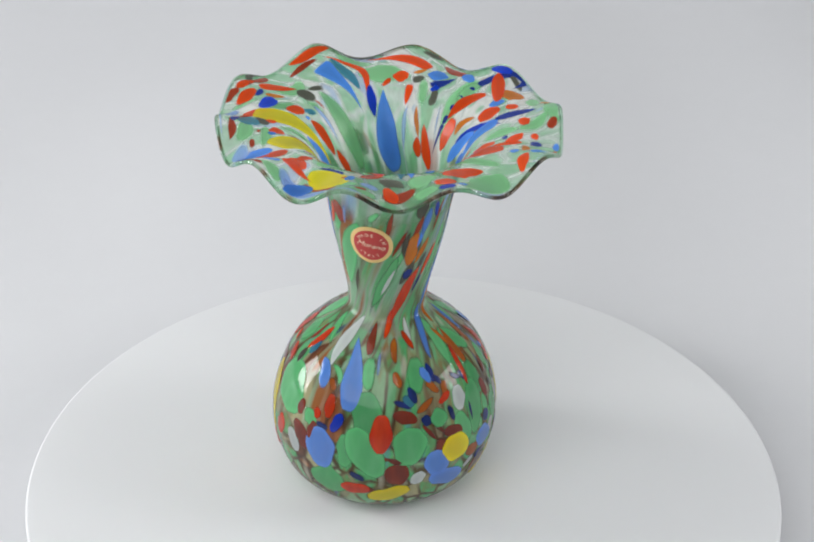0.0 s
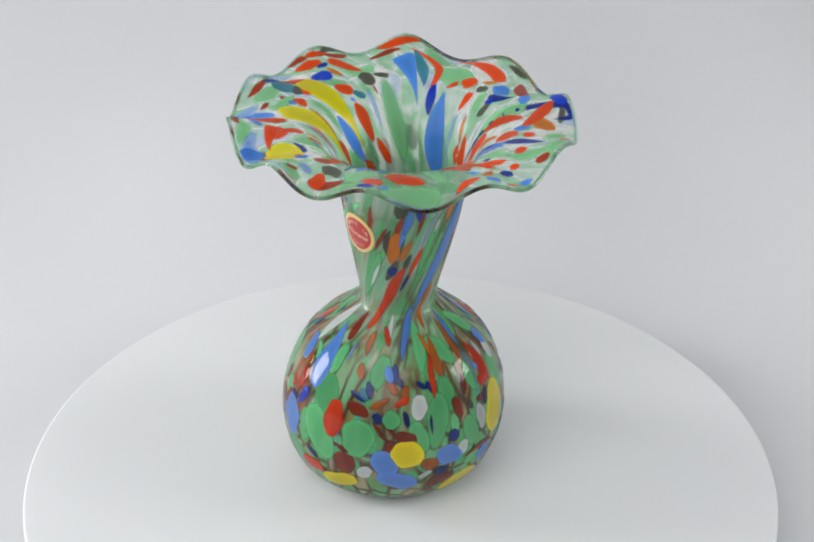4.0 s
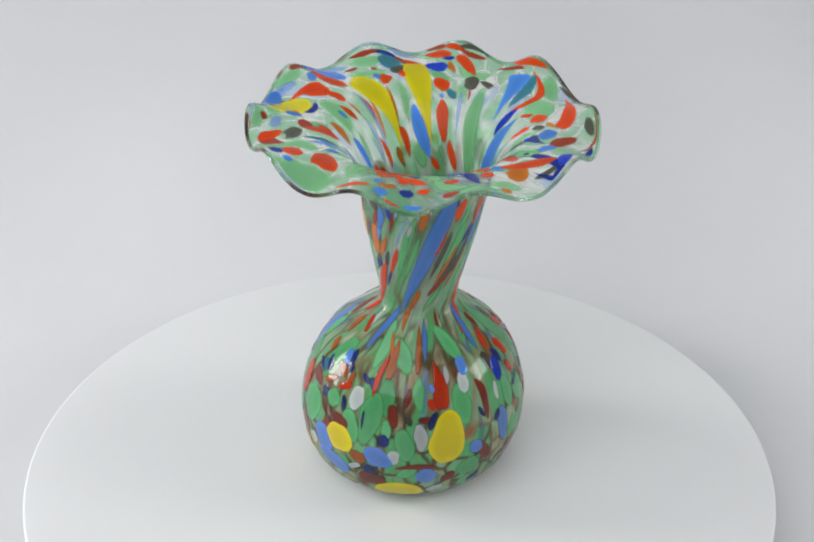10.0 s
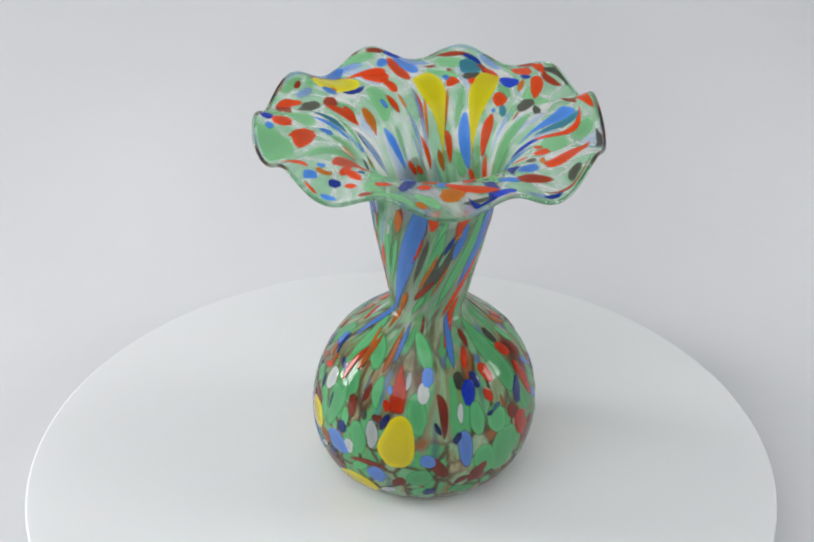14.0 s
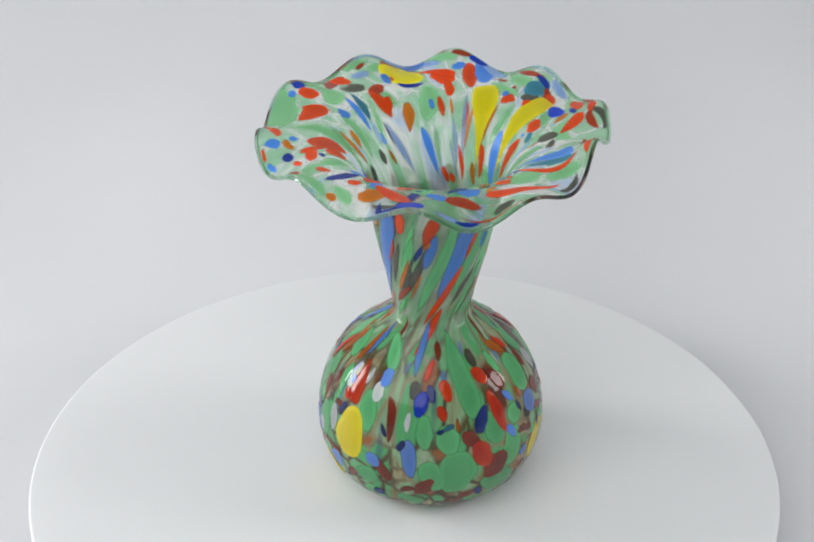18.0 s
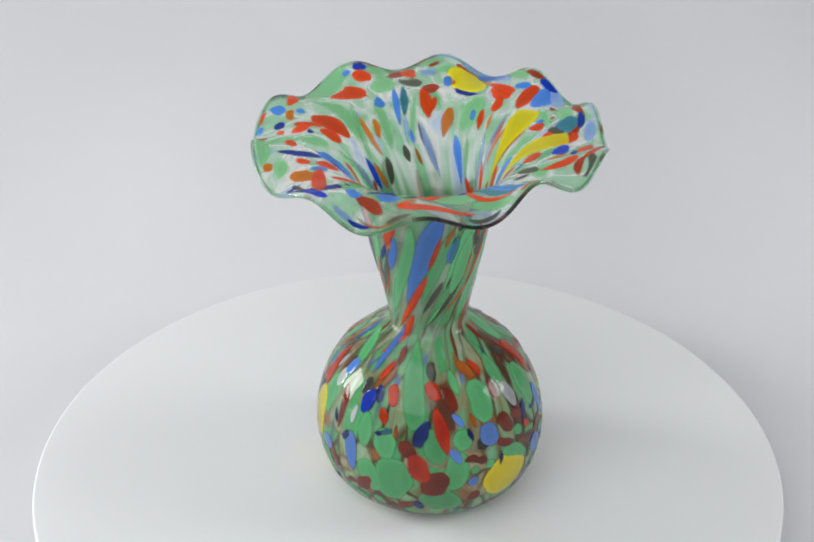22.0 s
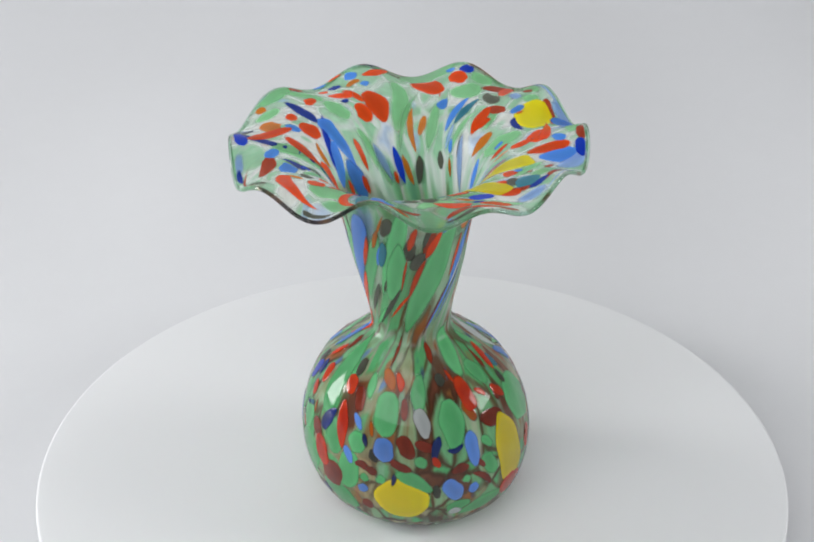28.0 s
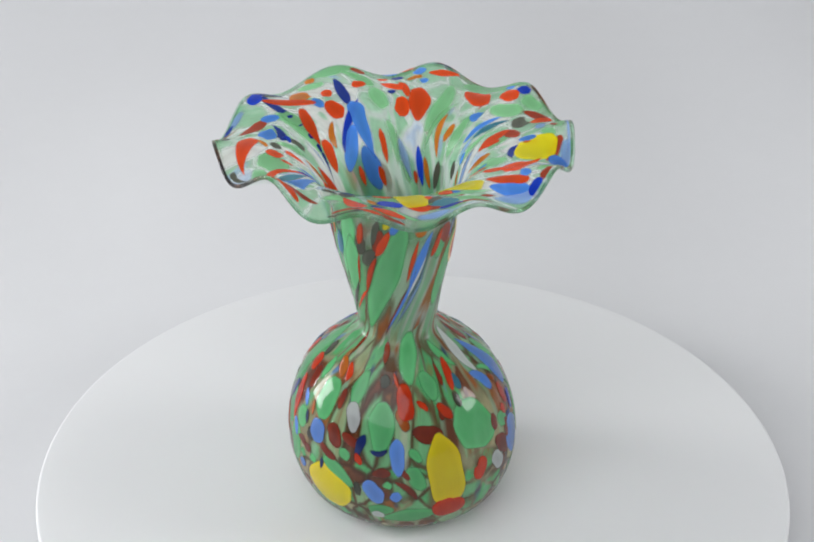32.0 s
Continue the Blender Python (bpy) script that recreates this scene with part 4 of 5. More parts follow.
    fleck("white", "bulb", 66.9, 338.6, 63.9, 339.3, 60.4, 339.1, 4.5)


def neck_flecks():
    fleck("green", "neck", 152, 279.3, 140.4, 269.1, 125.9, 247.8, 4.6)
    fleck("green", "neck", 177.5, 532.9, 156.5, 518.5, 125.9, 485.1, 9.4)
    fleck("green", "neck", 189.8, 488.7, 169.6, 482.1, 143.4, 460.9, 6.2)
    fleck("green", "neck", 134.8, 377.7, 128.6, 365.5, 122.3, 354, 2.4)
    fleck("green", "neck", 157.7, 288.8, 150.6, 282.3, 143, 273.1, 2.8)
    fleck("green", "neck", 164.7, 334.6, 153.3, 329.8, 138.1, 321.8, 3.3)
    fleck("green", "neck", 172.9, 465.5, 159.8, 456.4, 136.4, 435.3, 5.3)
    fleck("green", "neck", 172.9, 263.6, 170, 255.7, 166.8, 252.4, 2.8)
    fleck("green", "neck", 176.1, 429.7, 155.2, 420.7, 128.1, 391, 5.3)
    fleck("green", "neck", 174.8, 394.4, 160.1, 386.1, 142.9, 373.3, 3.1)
    fleck("green", "neck", 166.1, 241, 151.9, 225.3, 134.1, 215.9, 7.8)
    fleck("green", "neck", 162.4, 345.9, 150.6, 339.1, 137.9, 328.3, 2.6)
    fleck("green", "neck", 170.5, 342.1, 157.3, 333.8, 137.1, 320.1, 3.2)
    fleck("green", "neck", 166.9, 392.3, 155.2, 385.3, 142.4, 375.2, 4.1)
    fleck("green", "neck", 169.1, 579.8, 163.4, 573.4, 157.2, 568.6, 4.7)
    fleck("green", "neck", 137.7, 462.8, 131.1, 451.2, 123.9, 435, 2.1)
    fleck("green", "neck", 170, 484.7, 154.9, 479.5, 140.7, 469.5, 6.9)
    fleck("maroon", "neck", 173, 273.1, 166.1, 270.4, 160.3, 267.8, 1.9)
    fleck("maroon", "neck", 174.7, 321.8, 167.5, 319.8, 159.6, 315.4, 1.8)
    fleck("maroon", "neck", 177, 353.9, 170.9, 350.3, 164.7, 346.3, 2.3)
    fleck("maroon", "neck", 149.5, 541.6, 138.3, 528.5, 123.6, 506.9, 1.7)
    fleck("maroon", "neck", 163.8, 287.5, 158.2, 280.9, 151.6, 273.4, 1.8)
    fleck("maroon", "neck", 176.2, 373.7, 169.2, 372.3, 162.1, 370.7, 2.7)
    fleck("maroon", "neck", 141.3, 386.4, 136.5, 373.5, 130.4, 359.4, 2.5)
    fleck("maroon", "neck", 169.7, 302.1, 163.7, 297.9, 158.9, 293.9, 2.3)
    fleck("maroon", "neck", 172.7, 216.3, 168.2, 217.5, 163.4, 220.4, 5.5)
    fleck("maroon", "neck", 175.4, 514.8, 168.9, 511.1, 163, 506.8, 3.5)
    fleck("dark", "neck", 170.6, 494, 166.2, 493.5, 161.6, 492.3, 4.1)
    fleck("dark", "neck", 152, 312.5, 147.4, 308.8, 142.4, 304.6, 2.1)
    fleck("dark", "neck", 148.7, 458.8, 141.9, 451.5, 132, 436, 2.1)
    fleck("dark", "neck", 182.8, 479.2, 177.3, 476, 172, 471.1, 3.8)
    fleck("dark", "neck", 179.9, 513.5, 173.7, 509.8, 166.9, 505.6, 2.4)
    fleck("dark", "neck", 165, 506.2, 161, 500.5, 157.3, 495.6, 4.3)
    fleck("dark", "neck", 158.1, 393.6, 152, 387.8, 146.7, 382.8, 1.5)
    fleck("dark", "neck", 148.3, 483, 138.8, 470, 126.9, 446.4, 1.7)
    fleck("dark", "neck", 151.6, 469.6, 148.2, 466.7, 144.3, 462.7, 1.5)
    fleck("dark", "neck", 148.6, 298.4, 143.7, 293.3, 137.7, 284.6, 2.9)
    fleck("dark", "neck", 144.6, 235.7, 138.7, 230.3, 131.9, 227.1, 1.5)
    fleck("dark", "neck", 152.4, 387.3, 144.6, 380.6, 136.5, 372.2, 3.2)
    fleck("dark", "neck", 163, 291, 157.1, 286.2, 151.1, 286.7, 2.1)
    fleck("dark", "neck", 178.6, 301.2, 173.5, 299.8, 168.1, 299.5, 4.4)
    fleck("dark", "neck", 161.6, 302.4, 156.5, 300.8, 151.8, 299.2, 2.4)
    fleck("dark", "neck", 162.1, 377, 152.8, 371.2, 139.7, 360.1, 2.1)
    fleck("dark", "neck", 161.6, 405.4, 147.9, 393.4, 134.9, 372.8, 2.9)
    fleck("orange", "neck", 165.3, 408.3, 163.4, 405.6, 161.4, 402.4, 2.2)
    fleck("orange", "neck", 158.6, 312, 153.3, 306.5, 147.1, 299.4, 2.3)
    fleck("orange", "neck", 150.4, 400.2, 141.9, 392.4, 132.8, 380.7, 1.2)
    fleck("orange", "neck", 134.1, 350.6, 129, 343.7, 122.8, 336, 2.2)
    fleck("orange", "neck", 184.6, 476, 176.1, 468.9, 169.7, 463.4, 1.1)
    fleck("orange", "neck", 175.1, 467.1, 170, 463.3, 165, 459.3, 2.0)
    fleck("orange", "neck", 175.5, 550.4, 173.1, 548.7, 170.3, 546.8, 4.2)
    fleck("orange", "neck", 155.6, 387.2, 146.2, 378.4, 135.4, 365.2, 1.8)
    fleck("orange", "neck", 162.2, 297.2, 155.2, 294.9, 146.8, 292, 4.9)
    fleck("orange", "neck", 175.7, 350.6, 169.3, 348.9, 163.8, 346.4, 2.9)
    fleck("navy", "neck", 163.8, 402.3, 159.2, 397.6, 154.4, 392.3, 2.0)
    fleck("navy", "neck", 143.5, 313.6, 138, 309, 132.3, 302.1, 1.6)
    fleck("navy", "neck", 180.1, 375.7, 176.8, 376.6, 173.2, 377.1, 1.6)
    fleck("navy", "neck", 144.8, 297.2, 143.1, 293.4, 140.2, 289.9, 3.1)
    fleck("sky", "neck", 179.6, 326.7, 173.5, 325.1, 167, 321.7, 2.7)
    fleck("sky", "neck", 155.5, 554.4, 142.8, 543.7, 126.5, 518.1, 2.0)
    fleck("sky", "neck", 173.9, 228.7, 168.7, 226.5, 163.2, 224.8, 2.0)
    fleck("sky", "neck", 173.1, 336.8, 162, 327.7, 151.6, 319.3, 1.7)
    fleck("blue", "neck", 180.2, 452.3, 162.6, 441, 136.3, 417.7, 7.3, -0.2)
    fleck("blue", "neck", 180.2, 371.5, 155.9, 358.3, 121.5, 323.8, 6.6, -0.2)
    fleck("blue", "neck", 168.2, 413.5, 159.6, 408.8, 151.5, 402.3, 3.5)
    fleck("blue", "neck", 180.2, 530.1, 176.9, 526.9, 172.6, 523.3, 3.0)
    fleck("blue", "neck", 156.7, 546.3, 140.8, 532.8, 126, 510.6, 1.3)
    fleck("blue", "neck", 167.5, 307.2, 161.2, 303.4, 154.7, 299.5, 1.9)
    fleck("blue", "neck", 167.1, 466.9, 162.3, 465, 157.4, 461.7, 2.0)
    fleck("blue", "neck", 171.5, 559.7, 159.9, 549.7, 146.9, 539.1, 3.0)
    fleck("blue", "neck", 172.6, 308.8, 166.6, 306.8, 160.5, 303.4, 3.0)
    fleck("teal", "neck", 169.7, 470.7, 163.7, 468.5, 157.1, 465, 3.0)
    fleck("cobalt", "neck", 174.7, 313.7, 171, 315.7, 166.5, 317.6, 2.3)
    fleck("red", "neck", 154.6, 324.2, 147.6, 318.4, 139.9, 311.4, 2.1)
    fleck("red", "neck", 163, 491.5, 154.9, 487.5, 145.7, 483.1, 1.1)
    fleck("red", "neck", 145.6, 493.8, 139.4, 481.4, 131.6, 465.6, 1.3)
    fleck("red", "neck", 179.6, 416.5, 172.3, 409.9, 162.9, 403.3, 4.4)
    fleck("red", "neck", 174.7, 521.8, 167.7, 514.6, 162.3, 507.8, 3.0)
    fleck("red", "neck", 170.6, 455.4, 162.5, 450.4, 154.2, 443.6, 2.1)
    fleck("red", "neck", 178.1, 500, 171.6, 495.8, 166.2, 492.6, 2.5)
    fleck("red", "neck", 163.5, 371.8, 157, 367.3, 149.6, 359.7, 1.8)
    fleck("red", "neck", 162.1, 508.4, 154.1, 500.2, 143, 490.8, 2.2)
    fleck("red", "neck", 151.9, 442.5, 139.6, 428.2, 122.7, 400, 2.7)
    fleck("red", "neck", 169.3, 547, 160.7, 542.3, 149.9, 536.1, 1.8)
    fleck("red", "neck", 145.2, 307, 133.7, 292.7, 120.7, 276.8, 3.6)
    fleck("red", "neck", 177.9, 383.3, 172.2, 381.8, 166.3, 379.6, 3.5)
    fleck("red", "neck", 171.9, 570.7, 165.1, 566.6, 159.7, 560.6, 2.7)
    fleck("yellow", "neck", 180, 522, 178, 520.2, 175.4, 517.3, 2.5)
    fleck("white", "neck", 146.1, 278.6, 139.1, 270.4, 132.3, 261.2, 1.7)
    fleck("white", "neck", 166.8, 338, 163.4, 336, 159.6, 333.4, 1.9)
    fleck("white", "neck", 161.5, 556.1, 150.5, 545.5, 138.2, 531.6, 1.5)


def flare_flecks():
    fleck("green", "flare", 222.7, 265.9, 222.7, 262.1, 221.7, 256, 5.3)
    fleck("green", "flare", 192.2, 347.6, 185.9, 342.2, 174.5, 338.3, 3.9)
    fleck("green", "flare", 215.6, 310.4, 221.9, 304, 222.3, 293.9, 15.4)
    fleck("green", "flare", 178.1, 181.3, 171.5, 172.4, 166, 167, 5.3)
    fleck("green", "flare", 187.3, 231.2, 179.2, 228.4, 169.8, 223.7, 2.8)
    fleck("green", "flare", 224.3, 233.6, 222.3, 228.7, 221.2, 222.4, 6.0)
    fleck("green", "flare", 225.4, 93, 225.4, 84, 223.1, 75.4, 1.9)
    fleck("green", "flare", 207.2, 107.6, 205.9, 96, 208.6, 87.5, 11.7)
    fleck("green", "flare", 203.6, 184.4, 192.9, 182.7, 183.8, 181.9, 4.0)
    fleck("green", "flare", 205.6, 304.5, 193.2, 312.3, 181.4, 316.3, 3.1)
    fleck("green", "flare", 201.8, 134.9, 185.3, 130, 167.4, 119.3, 7.2)
    fleck("green", "flare", 215.3, 257.7, 218.4, 255.5, 218.1, 251.8, 5.5)
    fleck("green", "flare", 212.1, 153.7, 207.4, 144.8, 212.6, 136.6, 7.2)
    fleck("green", "flare", 215.1, 317.4, 199.9, 313.8, 188.3, 318.7, 7.6)
    fleck("green", "flare", 199.5, 149.4, 197.3, 145.7, 191.3, 141.1, 3.1)
    fleck("green", "flare", 208.5, 352.8, 201.3, 350.1, 196.8, 346.1, 6.9)
    fleck("green", "flare", 204.5, 268.5, 191.1, 272.9, 181.1, 272.7, 3.1)
    fleck("green", "flare", 205.2, 237, 197.6, 234.7, 189.2, 238.7, 8.5)
    fleck("green", "flare", 201.1, 293.5, 191.6, 292.7, 181.3, 293.5, 5.2)
    fleck("green", "flare", 177.2, 155.8, 172.3, 150.3, 167.2, 145.3, 2.4)
    fleck("green", "flare", 207.8, 168.1, 205, 162.1, 201.7, 153.4, 4.6)
    fleck("green", "flare", 219.8, 200.1, 215.9, 193.4, 216.3, 186.7, 6.7)
    fleck("green", "flare", 203.8, 73.1, 197.3, 71.1, 190.9, 69, 4.6)
    fleck("green", "flare", 212.8, 206.6, 208.8, 195.8, 208.5, 187, 4.9)
    fleck("green", "flare", 225.4, 123, 225.4, 116, 224.8, 109.1, 2.0)
    fleck("green", "flare", 224.8, 374.5, 223.3, 365.9, 225.3, 355.2, 8.2)
    fleck("green", "flare", 178.1, 42.2, 194.2, 46.8, 209.7, 45.2, 7.6, 0.3)
    fleck("green", "flare", 193.9, 37.5, 201.5, 44.4, 210.3, 42.5, 6.8)
    fleck("green", "flare", 222.9, 277.8, 221.3, 281.7, 219.7, 286.1, 7.0)
    fleck("green", "flare", 212.5, 458.9, 217, 468, 223.1, 473.3, 7.5)
    fleck("green", "flare", 187.7, 341.4, 174.3, 331.7, 168.5, 325.9, 2.8)
    fleck("green", "flare", 210.6, 289.8, 210.3, 283, 217.6, 281.8, 9.2)
    fleck("green", "flare", 207.8, -7.1, 215, -4.3, 221.2, 4.3, 5.9)
    fleck("green", "flare", 221.4, 382, 217.6, 377, 216.4, 371.7, 6.2)
    fleck("green", "flare", 222.2, 174.3, 218.9, 169.1, 213.6, 162.3, 3.2)
    fleck("green", "flare", 205.8, 262.1, 201.3, 258, 194.3, 254.6, 4.5)
    fleck("maroon", "flare", 223.8, 225.7, 224.2, 221.9, 224.6, 218.2, 3.1)
    fleck("maroon", "flare", 220, 262.4, 220.6, 260.7, 221.3, 258.4, 2.1)
    fleck("maroon", "flare", 217.9, 182.6, 215.9, 179.5, 212.5, 177.2, 2.5)
    fleck("maroon", "flare", 199.7, 142.9, 197.2, 141.2, 194, 140.3, 1.0)
    fleck("maroon", "flare", 213, 172.8, 210, 170.6, 205.7, 168.2, 2.0)
    fleck("maroon", "flare", 216.4, 137.8, 218.1, 131.4, 218.3, 124.1, 3.1)
    fleck("maroon", "flare", 216.1, 279, 220.5, 272.4, 219, 268.2, 5.0)
    fleck("maroon", "flare", 224.9, 168.7, 224.8, 165.6, 222.4, 161.9, 3.6)
    fleck("maroon", "flare", 207.8, 295.4, 206.3, 294.2, 204.2, 293.4, 0.8)
    fleck("maroon", "flare", 221, 155.6, 219.5, 150.3, 222.2, 145.4, 3.1)
    fleck("maroon", "flare", 222.3, 252.2, 220.6, 247.9, 218.1, 239.1, 3.3)
    fleck("maroon", "flare", 223.9, 358.9, 222.4, 356.3, 221.4, 353.6, 3.7)
    fleck("maroon", "flare", 222.6, 199.1, 220.8, 193.2, 221.3, 186.4, 2.7)
    fleck("maroon", "flare", 225, 82.1, 225.4, 72, 219.9, 58.1, 1.3)
    fleck("maroon", "flare", 217.5, 67.7, 212.1, 60.3, 211.7, 54.5, 5.5)
    fleck("maroon", "flare", 206, 257.5, 206.3, 261.1, 204, 264.1, 5.5)
    fleck("maroon", "flare", 216.2, 205.1, 215.2, 201.9, 214.5, 199.2, 2.1)
    fleck("maroon", "flare", 211.7, 194.8, 211.3, 193.5, 210.7, 192.1, 1.7)
    fleck("dark", "flare", 204.7, 139.7, 203.8, 135.3, 202.8, 130.7, 2.7, 0.3)
    fleck("dark", "flare", 191.4, 269.3, 186.9, 268, 182.4, 265.9, 1.2)
    fleck("dark", "flare", 208.1, 186.3, 209.4, 181.9, 211.5, 178.6, 4.3)
    fleck("dark", "flare", 179.8, 300.3, 174.4, 299.4, 168.9, 299.9, 2.8)
    fleck("dark", "flare", 206, 145.8, 203, 143.7, 199.1, 142, 5.3)
    fleck("dark", "flare", 214.4, 275, 211.3, 271.1, 212.5, 267, 6.2, 0.4)
    fleck("dark", "flare", 222.9, 108.6, 224.5, 101.6, 222.6, 97.4, 3.3)
    fleck("dark", "flare", 220.1, 157.5, 224.9, 150.3, 224, 145, 2.9)
    fleck("dark", "flare", 201.4, 79, 202.6, 76.1, 204.4, 73.9, 3.5)
    fleck("dark", "flare", 183, 282.6, 179.5, 280.9, 175.9, 278.5, 2.4)
    fleck("dark", "flare", 198.5, 64, 194.9, 62.6, 191.8, 63.2, 2.9)
    fleck("dark", "flare", 222.1, 39.3, 221, 35, 219.1, 29.7, 2.8)
    fleck("dark", "flare", 223.6, 430.7, 222.1, 434.6, 222.4, 438.7, 3.5)
    fleck("orange", "flare", 225.4, 267, 225.4, 264, 225.4, 261, 0.8)
    fleck("orange", "flare", 197.4, 307.1, 189.5, 308.1, 180.9, 303.3, 2.3)
    fleck("orange", "flare", 199.2, 222.2, 195.5, 220.7, 191.7, 219, 1.4)
    fleck("orange", "flare", 179.8, 314.8, 174.3, 310.7, 168.4, 304.7, 2.3)
    fleck("orange", "flare", 195, 298.9, 191.2, 299.8, 186.8, 301.3, 2.6)
    fleck("orange", "flare", 212.9, 336.8, 215.5, 333.4, 215.1, 330, 2.8)
    fleck("orange", "flare", 181.5, 273.5, 178, 270.5, 174.3, 267.7, 1.6)
    fleck("orange", "flare", 209.6, 251.7, 211.8, 250.8, 214.7, 250.4, 2.2)
    fleck("orange", "flare", 197.3, 248.7, 191.4, 249.3, 185.3, 250.6, 4.0, -0.2)
    fleck("orange", "flare", 205.9, 80.1, 207.1, 76.5, 209.8, 73.4, 2.1)
    fleck("orange", "flare", 201.1, 192.6, 192.7, 191.3, 183, 190.4, 1.4)
    fleck("orange", "flare", 176.1, 194.7, 171.8, 191.6, 167.4, 187.7, 2.2)
    fleck("orange", "flare", 213.4, 158.9, 210.5, 157.3, 206.6, 154.3, 2.3)
    fleck("orange", "flare", 190.7, 72.4, 184.8, 70.1, 179.2, 65.7, 1.9)
    fleck("orange", "flare", 185, 30.4, 189.8, 30.1, 194.7, 23.4, 2.7)
    fleck("orange", "flare", 208.5, 28.2, 212.2, 26.9, 215.4, 22.4, 8.1)
    fleck("orange", "flare", 199, 206.3, 188.3, 205.7, 180, 204.1, 1.5)
    fleck("orange", "flare", 224.4, 376, 222.2, 375.3, 220.7, 374, 3.5)
    fleck("navy", "flare", 205.2, 345.3, 204.6, 343.2, 205.6, 341.2, 2.2)
    fleck("navy", "flare", 220.7, 189.5, 219.8, 185.2, 217.9, 180.9, 2.8)
    fleck("navy", "flare", 215.7, 162.1, 215.3, 159.3, 215.8, 157, 2.4)
    fleck("navy", "flare", 208, 249.3, 205.6, 244.5, 206.9, 236.8, 2.7)
    fleck("navy", "flare", 202.2, 67.9, 201.8, 62.3, 207.4, 56.6, 3.8, -0.3)
    fleck("navy", "flare", 200.2, 8.9, 206.5, 7.7, 216.4, 7.6, 4.2)
    fleck("navy", "flare", 218.5, 392.2, 223.9, 399.2, 179.7, 407.9, 4.0)
    fleck("navy", "flare", 223.7, 417.6, 224.3, 421.1, 224, 426, 2.4)
    fleck("navy", "flare", 218, 343.5, 216.9, 341.1, 216.6, 338.3, 3.8)
    fleck("sky", "flare", 218.1, 266.1, 216.5, 262.6, 215.9, 259, 4.3)
    fleck("sky", "flare", 191.3, 268.2, 182, 262.2, 169.5, 249.4, 3.3)
    fleck("sky", "flare", 225.4, 265, 225.3, 258.2, 225.4, 249, 1.9)
    fleck("sky", "flare", 197.3, 146.4, 188.3, 143.8, 177.8, 140.2, 2.4, -0.3)
    fleck("sky", "flare", 185.7, 338.2, 178.7, 333, 169.7, 324.5, 3.4)
    fleck("sky", "flare", 172.4, 77.4, 183.3, 80.3, 190.3, 78.7, 2.4)
    fleck("sky", "flare", 183.6, 219.2, 175.3, 212.9, 166.8, 206.2, 1.8)
    fleck("sky", "flare", 222.8, 244.9, 222, 235.8, 218.1, 229.1, 4.9)
    fleck("sky", "flare", 225.4, 216, 222.7, 210.9, 217.7, 201.5, 6.3)
    fleck("sky", "flare", 225.4, 200, 225.2, 189.3, 225.4, 179, 2.0)
    fleck("sky", "flare", 194.5, 278.3, 189.3, 278.2, 182.7, 278.4, 2.4)
    fleck("sky", "flare", 225.4, 334, 225.4, 325, 225, 317, 1.0)
    fleck("sky", "flare", 194.2, 55.4, 186.7, 52.9, 179, 50, 1.6)
    fleck("sky", "flare", 222.6, 410.8, 223.5, 415.7, 223.8, 420.2, 4.0)
    fleck("sky", "flare", 219.7, 532.2, 221.5, 538.7, 223.9, 544.1, 4.8)
    fleck("sky", "flare", 223.5, 250.6, 224.1, 243.1, 221.3, 232.7, 5.5)
    fleck("sky", "flare", 225.4, 261, 225.4, 253, 224, 245.6, 2.2)
    fleck("sky", "flare", 203, 213.5, 189.4, 209.5, 171.5, 202.7, 2.3)
    fleck("sky", "flare", 225.4, 342, 225.4, 339, 225.4, 336, 0.9)
    fleck("sky", "flare", 191.2, 218.9, 183.1, 213.9, 172.1, 208.6, 2.3)
    fleck("blue", "flare", 215, 224.2, 216.9, 221.7, 218.9, 219.9, 3.3)
    fleck("blue", "flare", 191, 177.4, 181.7, 172.9, 171, 162.7, 4.6)
    fleck("blue", "flare", 195.7, 96.2, 179.1, 94.1, 166, 85, 7.6, 0.2)
    fleck("blue", "flare", 221, 334.8, 220.8, 332.7, 222.1, 330.7, 5.5)
    fleck("blue", "flare", 213.9, 254.6, 211.7, 253.8, 208.1, 253.6, 3.4)
    fleck("blue", "flare", 198.2, 234.2, 196.1, 233.4, 193.4, 232.2, 1.9)
    fleck("blue", "flare", 222.2, 215.3, 218.6, 212.3, 210.8, 209.3, 7.0)
    fleck("blue", "flare", 220.2, 295.8, 221, 294.2, 221.4, 292.5, 2.5)
    fleck("blue", "flare", 188.6, 275.8, 185.5, 274.9, 182.7, 273.3, 1.8)
    fleck("blue", "flare", 211.8, 330.3, 213, 329, 214.5, 328.1, 3.1)
    fleck("blue", "flare", 186.9, 241.3, 180.4, 236.2, 169.9, 228, 2.8)
    fleck("blue", "flare", 202.3, 292.7, 201.5, 290.1, 201.6, 287.5, 5.5)
    fleck("blue", "flare", 195.3, 160.3, 194.8, 158.7, 193.8, 157.2, 1.6)
    fleck("blue", "flare", 208, 195.4, 206.5, 194.3, 205, 193, 2.4)
    fleck("blue", "flare", 207.2, 279.4, 199.3, 281, 190.2, 282.5, 2.5)
